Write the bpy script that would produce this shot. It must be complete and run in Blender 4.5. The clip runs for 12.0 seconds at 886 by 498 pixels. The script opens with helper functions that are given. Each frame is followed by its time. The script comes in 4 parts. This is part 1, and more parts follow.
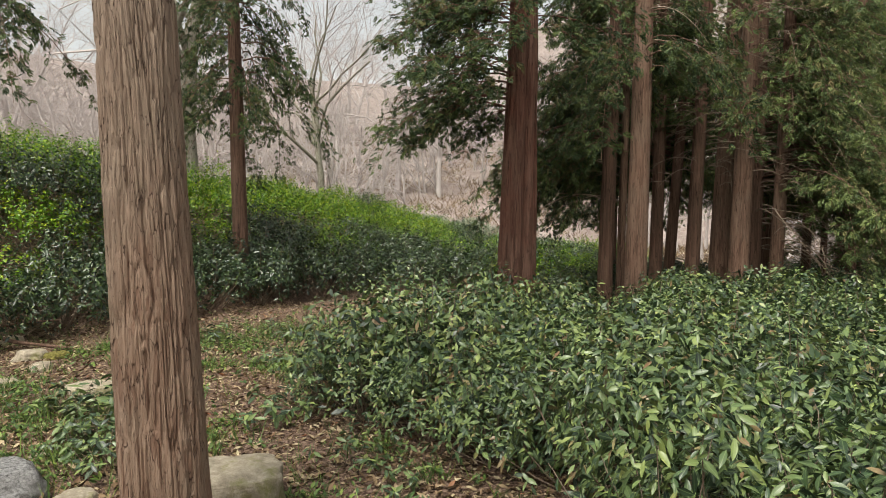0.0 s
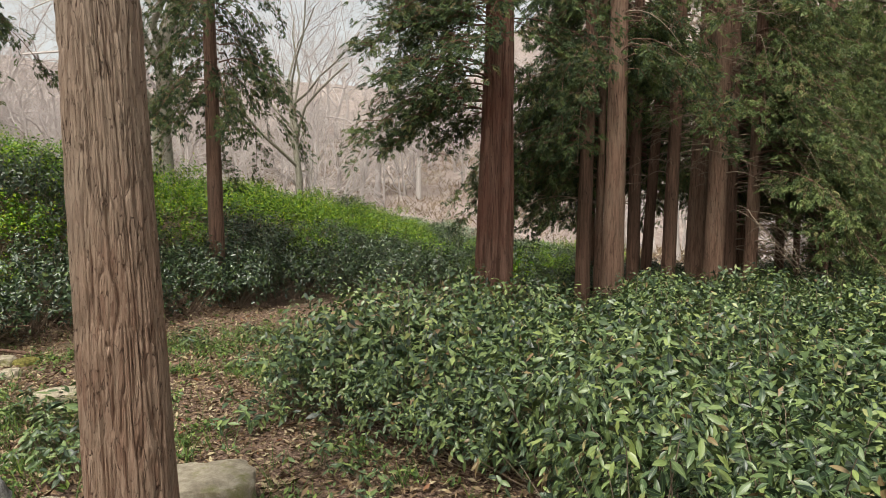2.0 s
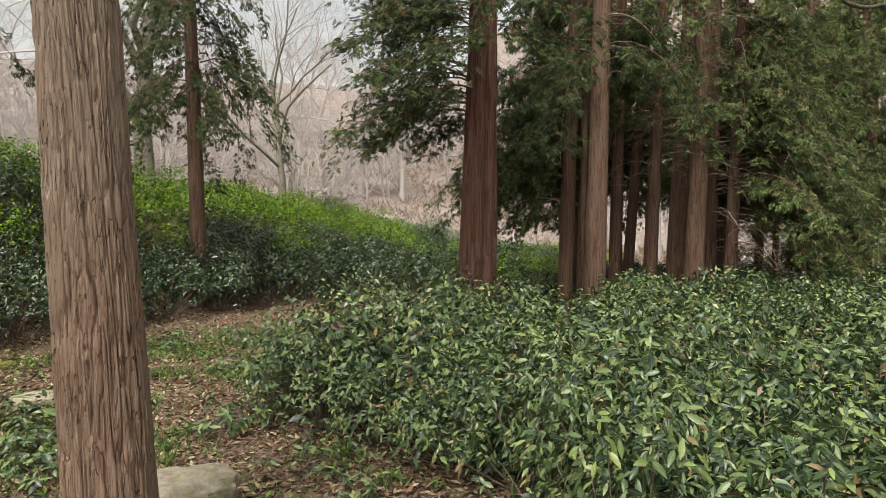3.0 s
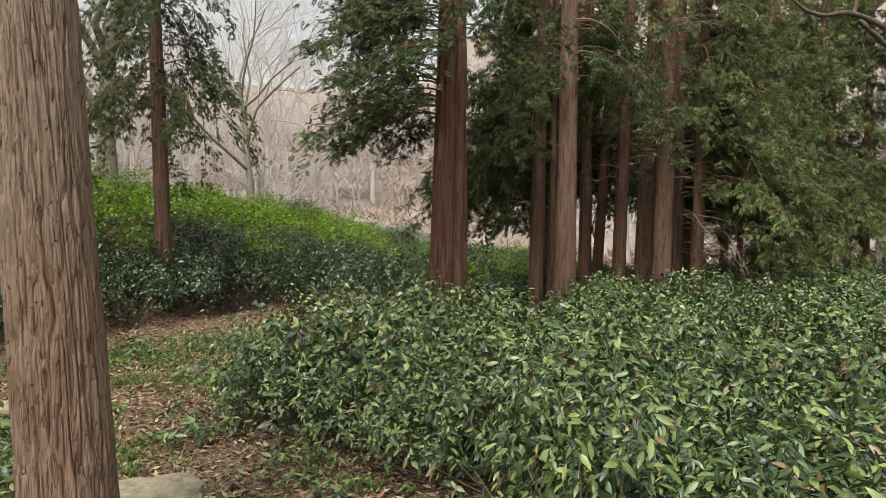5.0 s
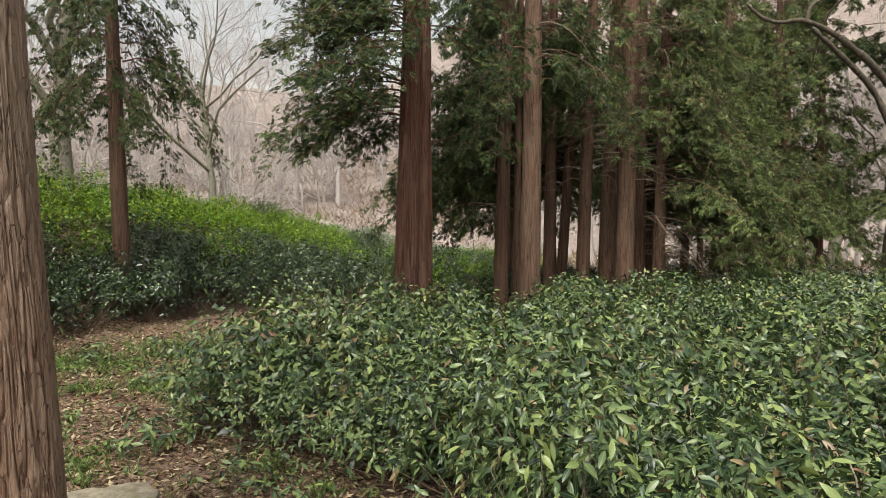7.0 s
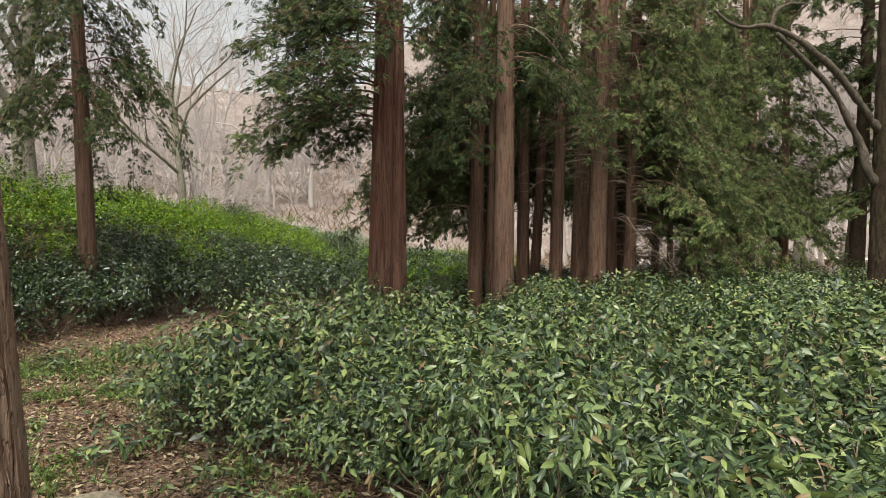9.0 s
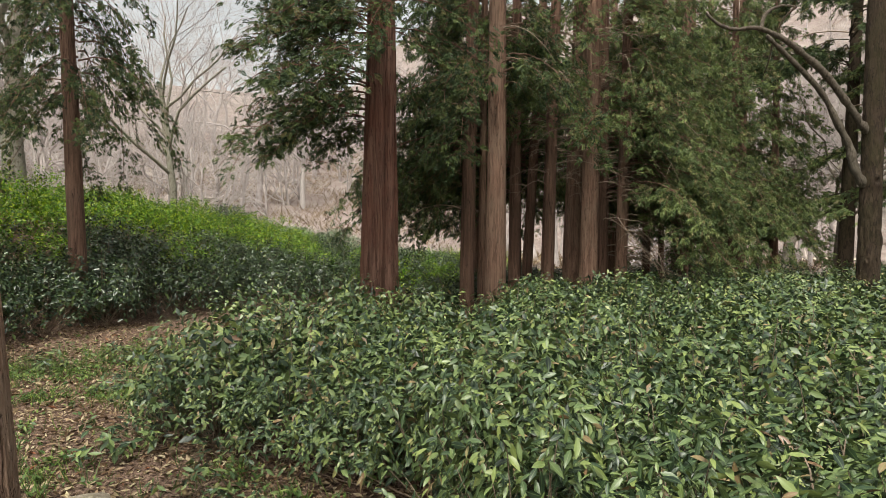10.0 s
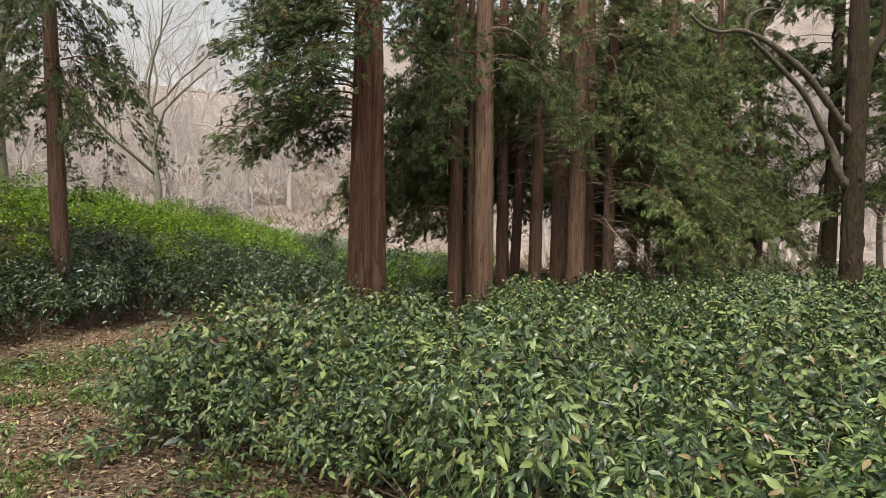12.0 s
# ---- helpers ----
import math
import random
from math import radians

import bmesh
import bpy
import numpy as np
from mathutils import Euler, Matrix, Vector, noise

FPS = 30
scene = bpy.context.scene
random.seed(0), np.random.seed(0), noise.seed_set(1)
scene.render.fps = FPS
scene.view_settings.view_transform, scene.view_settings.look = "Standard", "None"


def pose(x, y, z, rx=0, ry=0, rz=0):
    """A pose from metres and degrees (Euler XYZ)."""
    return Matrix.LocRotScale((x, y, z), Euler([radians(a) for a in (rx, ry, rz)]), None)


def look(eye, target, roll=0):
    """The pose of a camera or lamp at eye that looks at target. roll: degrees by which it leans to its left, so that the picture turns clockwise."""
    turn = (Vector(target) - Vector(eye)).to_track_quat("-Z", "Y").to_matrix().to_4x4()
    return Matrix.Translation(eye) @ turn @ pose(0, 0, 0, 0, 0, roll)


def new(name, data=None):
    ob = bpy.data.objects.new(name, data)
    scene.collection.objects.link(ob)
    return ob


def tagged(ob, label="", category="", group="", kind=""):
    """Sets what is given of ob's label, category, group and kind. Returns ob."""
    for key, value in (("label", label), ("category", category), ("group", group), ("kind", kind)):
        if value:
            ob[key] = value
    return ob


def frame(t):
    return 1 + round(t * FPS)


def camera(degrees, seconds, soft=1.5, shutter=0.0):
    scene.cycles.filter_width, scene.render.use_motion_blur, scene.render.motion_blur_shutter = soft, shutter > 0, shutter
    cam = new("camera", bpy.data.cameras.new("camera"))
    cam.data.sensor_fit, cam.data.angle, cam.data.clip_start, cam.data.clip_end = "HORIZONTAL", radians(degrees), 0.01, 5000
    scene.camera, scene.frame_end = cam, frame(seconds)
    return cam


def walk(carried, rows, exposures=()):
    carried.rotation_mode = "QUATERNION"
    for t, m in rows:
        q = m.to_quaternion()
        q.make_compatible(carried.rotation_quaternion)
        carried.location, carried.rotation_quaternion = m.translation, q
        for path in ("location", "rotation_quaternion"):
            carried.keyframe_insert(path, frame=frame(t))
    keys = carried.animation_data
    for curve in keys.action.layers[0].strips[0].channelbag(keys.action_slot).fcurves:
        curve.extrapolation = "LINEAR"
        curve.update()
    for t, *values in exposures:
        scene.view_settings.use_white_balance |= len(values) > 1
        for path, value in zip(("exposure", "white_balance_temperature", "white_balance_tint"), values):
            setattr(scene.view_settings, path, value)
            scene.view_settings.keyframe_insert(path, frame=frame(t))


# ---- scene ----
cam = camera(69.4, 12.0, soft=0.5)
EXPOSURE = 0.69
PATH = [
    (0, (-0.073, 0.077, 1.563), (-0.056, 2.075, 1.47), 1.0),
    (0.5, (-0.059, 0.077, 1.561), (-0.04, 2.075, 1.471), 1.0),
    (1, (-0.044, 0.082, 1.56), (-0.015, 2.08, 1.472), 0.9),
    (1.5, (-0.035, 0.082, 1.562), (0.015, 2.08, 1.475), 0.8),
    (2, (-0.03, 0.082, 1.567), (0.046, 2.079, 1.481), 0.8),
    (2.5, (-0.027, 0.081, 1.571), (0.075, 2.076, 1.487), 0.8),
    (3, (-0.025, 0.081, 1.569), (0.101, 2.075, 1.488), 0.8),
    (5, (-0.018, 0.097, 1.569), (0.198, 2.084, 1.499), 0.6),
    (5.5, (-0.018, 0.097, 1.571), (0.222, 2.081, 1.502), 0.5),
    (6, (-0.005, 0.102, 1.571), (0.26, 2.083, 1.505), 0.5),
    (6.5, (0.002, 0.113, 1.563), (0.296, 2.09, 1.501), 0.5),
    (7, (0.005, 0.119, 1.564), (0.324, 2.093, 1.502), 0.5),
    (9, (0.001, 0.121, 1.564), (0.401, 2.08, 1.508), 0.3),
    (9.5, (0.005, 0.121, 1.562), (0.417, 2.077, 1.508), 0.3),
    (10, (0.002, 0.114, 1.565), (0.426, 2.068, 1.511), 0.3),
    (10.5, (-0.005, 0.116, 1.563), (0.431, 2.067, 1.511), 0.3),
    (11, (-0.003, 0.121, 1.563), (0.443, 2.07, 1.511), 0.3),
    (11.5, (-0.002, 0.119, 1.562), (0.453, 2.066, 1.512), 0.2),
    (12, (0.004, 0.12, 1.559), (0.466, 2.066, 1.509), 0.3),
]
walk(cam, [(t, look(eye, target, roll)) for t, eye, target, roll in PATH], [(0, EXPOSURE, 6900, 5)])

# ---- world and light: an overcast spring day ----
SUN_EL, SUN_AZ = radians(62), radians(205)
world = bpy.data.worlds.new("overcast_sky")
scene.world = world
world.use_nodes = True
wn, wl = world.node_tree.nodes, world.node_tree.links
sky = wn.new("ShaderNodeTexSky")
sky.sky_type, sky.sun_disc = "NISHITA", False
sky.sun_elevation, sky.sun_rotation = SUN_EL, SUN_AZ
sky.air_density, sky.dust_density, sky.ozone_density = 1.0, 4.0, 1.0
soft_sky = wn.new("ShaderNodeHueSaturation")
soft_sky.inputs["Saturation"].default_value = 0.22
wl.new(sky.outputs[0], soft_sky.inputs["Color"])
wl.new(soft_sky.outputs[0], wn["Background"].inputs["Color"])
wn["Background"].inputs["Strength"].default_value = 0.146

sun = new("sun", bpy.data.lights.new("sun", "SUN"))
sun.data.energy, sun.data.angle, sun.data.color = 2.5, radians(13), (1.0, 0.97, 0.93)
sun.matrix_world = look((math.sin(SUN_AZ) * math.cos(SUN_EL), math.cos(SUN_AZ) * math.cos(SUN_EL), math.sin(SUN_EL)), (0, 0, 0))


# ---- materials ----
class Nodes:
    """A small builder of one node material."""

    def __init__(self, name, rough=0.7, spec=0.4):
        self.m = bpy.data.materials.new(name)
        self.m.use_nodes = True
        self.n, self.l = self.m.node_tree.nodes, self.m.node_tree.links
        self.b = self.n["Principled BSDF"]
        self.b.inputs["Roughness"].default_value = rough
        self.b.inputs["Specular IOR Level"].default_value = spec
        self.co = self.n.new("ShaderNodeTexCoord").outputs["Object"]

    def put(self, socket, value):
        if isinstance(value, bpy.types.NodeSocket):
            self.l.new(value, socket)
        else:
            socket.default_value = value

    def noise(self, scale, stretch=(1, 1, 1), detail=4, rough=0.6, warp=0.0):
        mp = self.n.new("ShaderNodeMapping")
        mp.inputs["Scale"].default_value = stretch
        self.l.new(self.co, mp.inputs[0])
        t = self.n.new("ShaderNodeTexNoise")
        t.inputs["Scale"].default_value, t.inputs["Detail"].default_value = scale, detail
        t.inputs["Roughness"].default_value, t.inputs["Distortion"].default_value = rough, warp
        self.l.new(mp.outputs[0], t.inputs[0])
        return t.outputs[0]

    def ramp(self, fac, stops):
        r = self.n.new("ShaderNodeValToRGB")
        e = r.color_ramp.elements
        while len(e) < len(stops):
            e.new(0.5)
        for el, (p, c) in zip(e, stops):
            el.position, el.color = p, (*c, 1)
        self.l.new(fac, r.inputs[0])
        return r.outputs[0]

    def mix(self, fac, a, b, blend="MIX"):
        x = self.n.new("ShaderNodeMix")
        x.data_type, x.blend_type = "RGBA", blend
        self.put(x.inputs[0], fac)
        self.put(x.inputs[6], a if isinstance(a, bpy.types.NodeSocket) else (*a, 1))
        self.put(x.inputs[7], b if isinstance(b, bpy.types.NodeSocket) else (*b, 1))
        return x.outputs[2]

    def math(self, op, a, b):
        x = self.n.new("ShaderNodeMath")
        x.operation = op
        self.put(x.inputs[0], a), self.put(x.inputs[1], b)
        return x.outputs[0]

    def bump(self, height, strength, distance):
        x = self.n.new("ShaderNodeBump")
        x.inputs["Strength"].default_value, x.inputs["Distance"].default_value = strength, distance
        self.l.new(height, x.inputs["Height"])
        self.l.new(x.outputs[0], self.b.inputs["Normal"])

    def island(self):
        return self.n.new("ShaderNodeNewGeometry").outputs["Random Per Island"]

    def random(self):
        return self.n.new("ShaderNodeObjectInfo").outputs["Random"]

    def done(self, color):
        self.put(self.b.inputs["Base Color"], color)
        return self.m


def leaf_material(name, stops, rough, spec, through_light, veins=False):
    k = Nodes(name, rough, spec)
    c = k.ramp(k.island(), stops)
    c = k.mix(k.noise(30, detail=2), c, (0.6, 0.7, 0.45), "MULTIPLY")
    c = k.mix(k.math("MULTIPLY", k.noise(0.9, detail=2), 0.5), c, (0.9, 0.85, 0.6), "MULTIPLY")
    if veins:
        at = k.n.new("ShaderNodeAttribute")
        at.attribute_name = "leaf"
        xyz = k.n.new("ShaderNodeSeparateXYZ")
        k.l.new(at.outputs["Vector"], xyz.inputs[0])
        aside = k.n.new("ShaderNodeMath")
        aside.operation = "ABSOLUTE"
        k.l.new(xyz.outputs[0], aside.inputs[0])
        rib = k.ramp(aside.outputs[0], [(0.0, (1, 1, 1)), (0.012, (0.7, 0.7, 0.7)), (0.022, (0, 0, 0))])
        c = k.mix(k.math("MULTIPLY", rib, 0.35), c, (0.24, 0.32, 0.14))
        wave = k.math("SINE", k.math("MULTIPLY", k.math("SUBTRACT", xyz.outputs[1], k.math("MULTIPLY", aside.outputs[0], 0.9)), 62.0), 0.0)
        k.bump(k.math("SUBTRACT", wave, k.math("MULTIPLY", rib, 2.0)), 0.055, 0.0015)
    m = k.done(c)
    tr = k.n.new("ShaderNodeBsdfTranslucent")
    k.l.new(c, tr.inputs[0])
    mx = k.n.new("ShaderNodeMixShader")
    mx.inputs[0].default_value = through_light
    k.l.new(k.b.outputs[0], mx.inputs[1]), k.l.new(tr.outputs[0], mx.inputs[2])
    k.l.new(mx.outputs[0], k.n["Material Output"].inputs[0])
    return m


TEA_STOPS = [(0, (0.011, 0.024, 0.016)), (0.28, (0.043, 0.075, 0.041)), (0.55, (0.102, 0.149, 0.066)), (0.83, (0.173, 0.222, 0.091)), (0.95, (0.251, 0.294, 0.108)), (0.98, (0.285, 0.207, 0.130)), (1, (0.190, 0.095, 0.060))]
TEA = leaf_material("tea_leaf", TEA_STOPS, 0.42, 0.45, 0.06)
TEA_NEAR = leaf_material("veined_tea_leaf", TEA_STOPS, 0.4, 0.45, 0.06, True)
TEA_DARK = leaf_material("old_tea_leaf", [(0, (0.010, 0.022, 0.013)), (0.5, (0.027, 0.051, 0.022)), (0.85, (0.060, 0.096, 0.035)), (1, (0.128, 0.168, 0.048))], 0.36, 0.5, 0.06)
TEA_YOUNG = leaf_material("young_tea_leaf", [(0, (0.030, 0.088, 0.007)), (0.4, (0.097, 0.211, 0.011)), (0.8, (0.238, 0.370, 0.018)), (1, (0.422, 0.466, 0.030))], 0.36, 0.4, 0.2)
CYPRESS = leaf_material("cypress_scale_leaf", [(0, (0.024, 0.045, 0.021)), (0.5, (0.067, 0.104, 0.042)), (0.88, (0.136, 0.176, 0.064)), (1, (0.176, 0.128, 0.066))], 0.55, 0.3, 0.14)
# brighter copy of the cypress leaf, with the light on the foliage painted in
CYPRESS_LIT = leaf_material("lit_cypress_leaf", [(0, (0.050, 0.081, 0.037)), (0.5, (0.136, 0.180, 0.077)), (0.87, (0.220, 0.268, 0.106)), (1, (0.282, 0.220, 0.136))], 0.55, 0.3, 0.14)
PALE_LEAF = leaf_material("pale_shrub_leaf", [(0, (0.14, 0.19, 0.14)), (0.6, (0.24, 0.31, 0.23)), (1, (0.36, 0.43, 0.33))], 0.6, 0.2, 0.15)
WEED = leaf_material("herb_leaf", [(0, (0.046, 0.090, 0.029)), (0.6, (0.112, 0.179, 0.052)), (1, (0.254, 0.317, 0.086))], 0.5, 0.4, 0.25)
LITTER = leaf_material("dead_leaf", [(0, (0.043, 0.027, 0.019)), (0.25, (0.149, 0.087, 0.065)), (0.55, (0.288, 0.192, 0.149)), (0.85, (0.455, 0.349, 0.284)), (0.95, (0.508, 0.420, 0.341)), (1, (0.263, 0.095, 0.065))], 0.8, 0.1, 0.08)


def bark_material(name, pale, mid, dark, patch, long=9.0, amount=1.0, strips=38.0, upper_tone=None):
    """Stringy bark: long flakes parted by cracks, with finer fibres and weathered patches. long: how many times longer than wide the flakes are."""
    k = Nodes(name, 0.9, 0.15)
    mp = k.n.new("ShaderNodeMapping")
    mp.inputs["Scale"].default_value = (1, 1, 1 / long)
    k.l.new(k.co, mp.inputs[0])
    wob = k.n.new("ShaderNodeTexNoise")
    wob.inputs["Scale"].default_value, wob.inputs["Detail"].default_value = strips * 0.7, 3
    k.l.new(mp.outputs[0], wob.inputs[0])
    add = k.n.new("ShaderNodeVectorMath")
    add.operation = "MULTIPLY_ADD"
    add.inputs[1].default_value = (0.03, 0.03, 0.03)
    k.l.new(wob.outputs[1], add.inputs[0]), k.l.new(mp.outputs[0], add.inputs[2])
    vo = k.n.new("ShaderNodeTexVoronoi")
    vo.feature, vo.inputs["Scale"].default_value = "DISTANCE_TO_EDGE", strips
    k.l.new(add.outputs[0], vo.inputs[0])
    flake = k.n.new("ShaderNodeTexVoronoi")
    flake.inputs["Scale"].default_value = strips
    k.l.new(add.outputs[0], flake.inputs[0])
    crack = k.ramp(k.math("ADD", vo.outputs[0], k.math("MULTIPLY", k.math("SUBTRACT", k.noise(strips * 0.45, (1, 1, 2 / long), 4, 0.7), 0.45), 0.15)), [(0.0, (0.15, 0.15, 0.15)), (0.016, (0.65, 0.65, 0.65)), (0.035, (1, 1, 1))])
    fibre = k.noise(strips * 2.2, (1, 1, 0.5 / long), 6, 0.7, 0.4)
    tone = k.n.new("ShaderNodeSeparateColor")
    k.l.new(flake.outputs["Color"], tone.inputs[0])
    c = k.ramp(k.math("ADD", k.math("MULTIPLY", fibre, 0.75), k.math("MULTIPLY", tone.outputs[0], 0.25)), [(0.22, dark), (0.38, mid), (0.56, pale), (0.75, mid)])
    c = k.mix(k.ramp(k.noise(3.0, (1, 1, 0.4), 5, 0.7), [(0.45, (0, 0, 0)), (0.68, (0.7, 0.7, 0.7))]), c, patch)
    # blends a paler, greyer tone in towards the trunk's top
    if upper_tone:
        xyz = k.n.new("ShaderNodeSeparateXYZ")
        k.l.new(k.co, xyz.inputs[0])
        c = k.mix(k.ramp(k.math("ADD", k.math("MULTIPLY", xyz.outputs[2], 0.25), k.math("MULTIPLY", k.noise(4.0, (1, 1, 0.5), 4), 0.3)), [(0.45, (0, 0, 0)), (0.9, (0.75, 0.75, 0.75))]), c, upper_tone)
    # crack lines take the dark tone: shade inside the fissures is painted in
    c = k.mix(crack, dark, c)
    c = k.mix(k.math("MULTIPLY", fibre, 0.6), c, (0.5, 0.44, 0.42), "MULTIPLY")
    k.bump(k.math("ADD", k.math("ADD", crack, fibre), k.math("MULTIPLY", tone.outputs[0], 0.7)), 1.0 * amount, 0.014)
    return k.done(c)


BARK_NEAR = bark_material("weathered_cypress_bark", (0.370, 0.267, 0.200), (0.244, 0.152, 0.109), (0.055, 0.029, 0.022), (0.296, 0.244, 0.185), 8, 1.0, 62, (0.429, 0.351, 0.285))
BARK_RED = bark_material("red_cypress_bark", (0.200, 0.116, 0.088), (0.096, 0.050, 0.037), (0.018, 0.009, 0.006), (0.160, 0.056, 0.038), 22, 1.0, 56)
BARK_BROWN = bark_material("brown_cypress_bark", (0.27, 0.172, 0.125), (0.145, 0.084, 0.062), (0.028, 0.017, 0.013), (0.24, 0.18, 0.135), 16, 1.0, 58)
BARK_DEEP = bark_material("dark_cypress_bark", (0.235, 0.146, 0.106), (0.134, 0.078, 0.059), (0.027, 0.017, 0.014), (0.157, 0.109, 0.081), 18, 1.0, 48)
BARK_DARK = bark_material("dark_mossy_bark", (0.068, 0.050, 0.034), (0.033, 0.023, 0.017), (0.006, 0.004, 0.003), (0.036, 0.036, 0.014), 3, 1.0, 26)
BARK_GREY = bark_material("grey_lichen_bark", (0.34, 0.32, 0.265), (0.21, 0.185, 0.15), (0.08, 0.068, 0.055), (0.31, 0.32, 0.24), 2, 0.6, 34)
BARK_LIMB = bark_material("bare_limb_bark", (0.188, 0.161, 0.131), (0.090, 0.074, 0.058), (0.022, 0.017, 0.013), (0.128, 0.116, 0.090), 3, 1.0, 40)
DEADWOOD = bark_material("dead_twig_bark", (0.34, 0.27, 0.21), (0.24, 0.18, 0.135), (0.12, 0.085, 0.065), (0.30, 0.25, 0.2), 4, 0.3, 60)
# grey-pink twigs, paled so the colour also carries the hillside's haze
k = Nodes("bare_twig", 0.9, 0.15)
TWIG = k.done(k.mix(k.random(), k.ramp(k.noise(6, detail=3), [(0.3, (0.33, 0.285, 0.275)), (0.7, (0.50, 0.45, 0.44))]), (0.45, 0.405, 0.385)))
STEM = bark_material("tea_stem", (0.30, 0.24, 0.19), (0.19, 0.14, 0.105), (0.09, 0.06, 0.045), (0.24, 0.2, 0.15), 4, 0.3, 60)

k = Nodes("forest_floor", 0.95, 0.05)
c = k.ramp(k.noise(32, detail=9, rough=0.8, warp=0.6), [(0.36, (0.022, 0.015, 0.011)), (0.47, (0.097, 0.063, 0.048)), (0.56, (0.220, 0.150, 0.114)), (0.68, (0.352, 0.255, 0.202)), (0.8, (0.106, 0.066, 0.048))])
c = k.mix(k.ramp(k.noise(0.8, detail=6, rough=0.7), [(0.55, (0, 0, 0)), (0.72, (0.616, 0.616, 0.616))]), c, (0.114, 0.132, 0.048))
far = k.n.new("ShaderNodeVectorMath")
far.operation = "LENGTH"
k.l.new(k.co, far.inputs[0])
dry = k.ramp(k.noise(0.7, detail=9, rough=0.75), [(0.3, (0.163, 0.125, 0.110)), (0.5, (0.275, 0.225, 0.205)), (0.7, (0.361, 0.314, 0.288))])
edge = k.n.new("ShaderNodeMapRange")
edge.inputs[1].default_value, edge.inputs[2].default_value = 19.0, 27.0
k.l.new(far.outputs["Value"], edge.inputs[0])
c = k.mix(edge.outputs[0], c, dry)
k.bump(k.noise(30, detail=8, rough=0.7), 0.8, 0.04)
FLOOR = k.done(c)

k = Nodes("pale_stone", 0.85, 0.3)
c = k.ramp(k.noise(16, detail=10, rough=0.8), [(0.32, (0.17, 0.155, 0.13)), (0.46, (0.36, 0.33, 0.28)), (0.56, (0.50, 0.465, 0.40)), (0.7, (0.62, 0.58, 0.51))])
c = k.mix(k.ramp(k.noise(3.2, detail=6, rough=0.7), [(0.52, (0, 0, 0)), (0.68, (0.75, 0.75, 0.75))]), c, (0.20, 0.17, 0.11))
c = k.mix(k.ramp(k.noise(60, detail=3), [(0.62, (0, 0, 0)), (0.7, (0.8, 0.8, 0.8))]), c, (0.14, 0.13, 0.12))
k.bump(k.noise(22, detail=10, rough=0.8), 0.9, 0.05)
STONE = k.done(c)

k = Nodes("tan_sandstone", 0.9, 0.2)
c = k.ramp(k.noise(12, detail=10, rough=0.8), [(0.3, (0.196, 0.161, 0.119)), (0.47, (0.378, 0.322, 0.245)), (0.58, (0.504, 0.434, 0.336)), (0.72, (0.630, 0.560, 0.462))])
c = k.mix(k.ramp(k.noise(5, detail=6, rough=0.7), [(0.5, (0, 0, 0)), (0.66, (1.120, 1.120, 1.120))]), c, (0.238, 0.231, 0.098))
k.bump(k.noise(18, detail=10, rough=0.8), 0.9, 0.05)
SANDSTONE = k.done(c)

k = Nodes("grey_granite", 0.8, 0.3)
c = k.ramp(k.noise(45, detail=6, rough=0.8), [(0.36, (0.09, 0.085, 0.085)), (0.5, (0.33, 0.32, 0.32)), (0.66, (0.58, 0.57, 0.56))])
c = k.mix(k.ramp(k.noise(4, detail=6, rough=0.7), [(0.5, (0, 0, 0)), (0.7, (0.7, 0.7, 0.7))]), c, (0.22, 0.21, 0.19))
k.bump(k.noise(25, detail=10, rough=0.8), 1.0, 0.05)
GRANITE = k.done(c)

k = Nodes("mossy_stone", 0.95, 0.1)
c = k.ramp(k.noise(30, detail=8, rough=0.8), [(0.35, (0.07, 0.06, 0.02)), (0.5, (0.19, 0.17, 0.05)), (0.68, (0.30, 0.26, 0.10))])
k.bump(k.noise(60, detail=6, rough=0.8), 1.0, 0.03)
MOSSY = k.done(c)

k = Nodes("sandy_path", 0.95, 0.1)
SAND = k.done(k.ramp(k.noise(1.5, detail=8), [(0.3, (0.48, 0.40, 0.30)), (0.7, (0.66, 0.57, 0.45))]))


# ---- mesh helpers ----
def np_mesh(name, groups):
    """One mesh out of (points, faces) groups."""
    me, at, off = bpy.data.meshes.new(name), 0, 0
    V = np.concatenate([np.asarray(v, dtype=np.float32).reshape(-1, 3) for v, f in groups])
    loops, starts = [], []
    for v, f in groups:
        f = np.asarray(f, dtype=np.int32)
        loops.append((f + at).ravel())
        starts.append(off + np.arange(len(f), dtype=np.int32) * f.shape[1])
        at, off = at + len(np.asarray(v).reshape(-1, 3)), off + f.size
    loops, starts = np.concatenate(loops), np.concatenate(starts)
    me.vertices.add(len(V)), me.loops.add(len(loops)), me.polygons.add(len(starts))
    me.vertices.foreach_set("co", V.ravel())
    me.loops.foreach_set("vertex_index", loops)
    me.polygons.foreach_set("loop_start", starts)
    me.update(calc_edges=True)
    return me


def smooth(me):
    me.polygons.foreach_set("use_smooth", np.ones(len(me.polygons), dtype=bool))
    return me


def part(name, me, material, parent=None, label=""):
    """Links a mesh as one object under a thing or a part."""
    if not me.materials:
        me.materials.append(material)
    ob = new(name, me)
    ob.parent = parent
    if label:
        tagged(ob, label)
    return ob


def empty(name, label, category, group=""):
    return tagged(new(name), label, category, group)


def unit(v):
    return v / np.maximum(np.linalg.norm(v, axis=-1, keepdims=True), 1e-9)


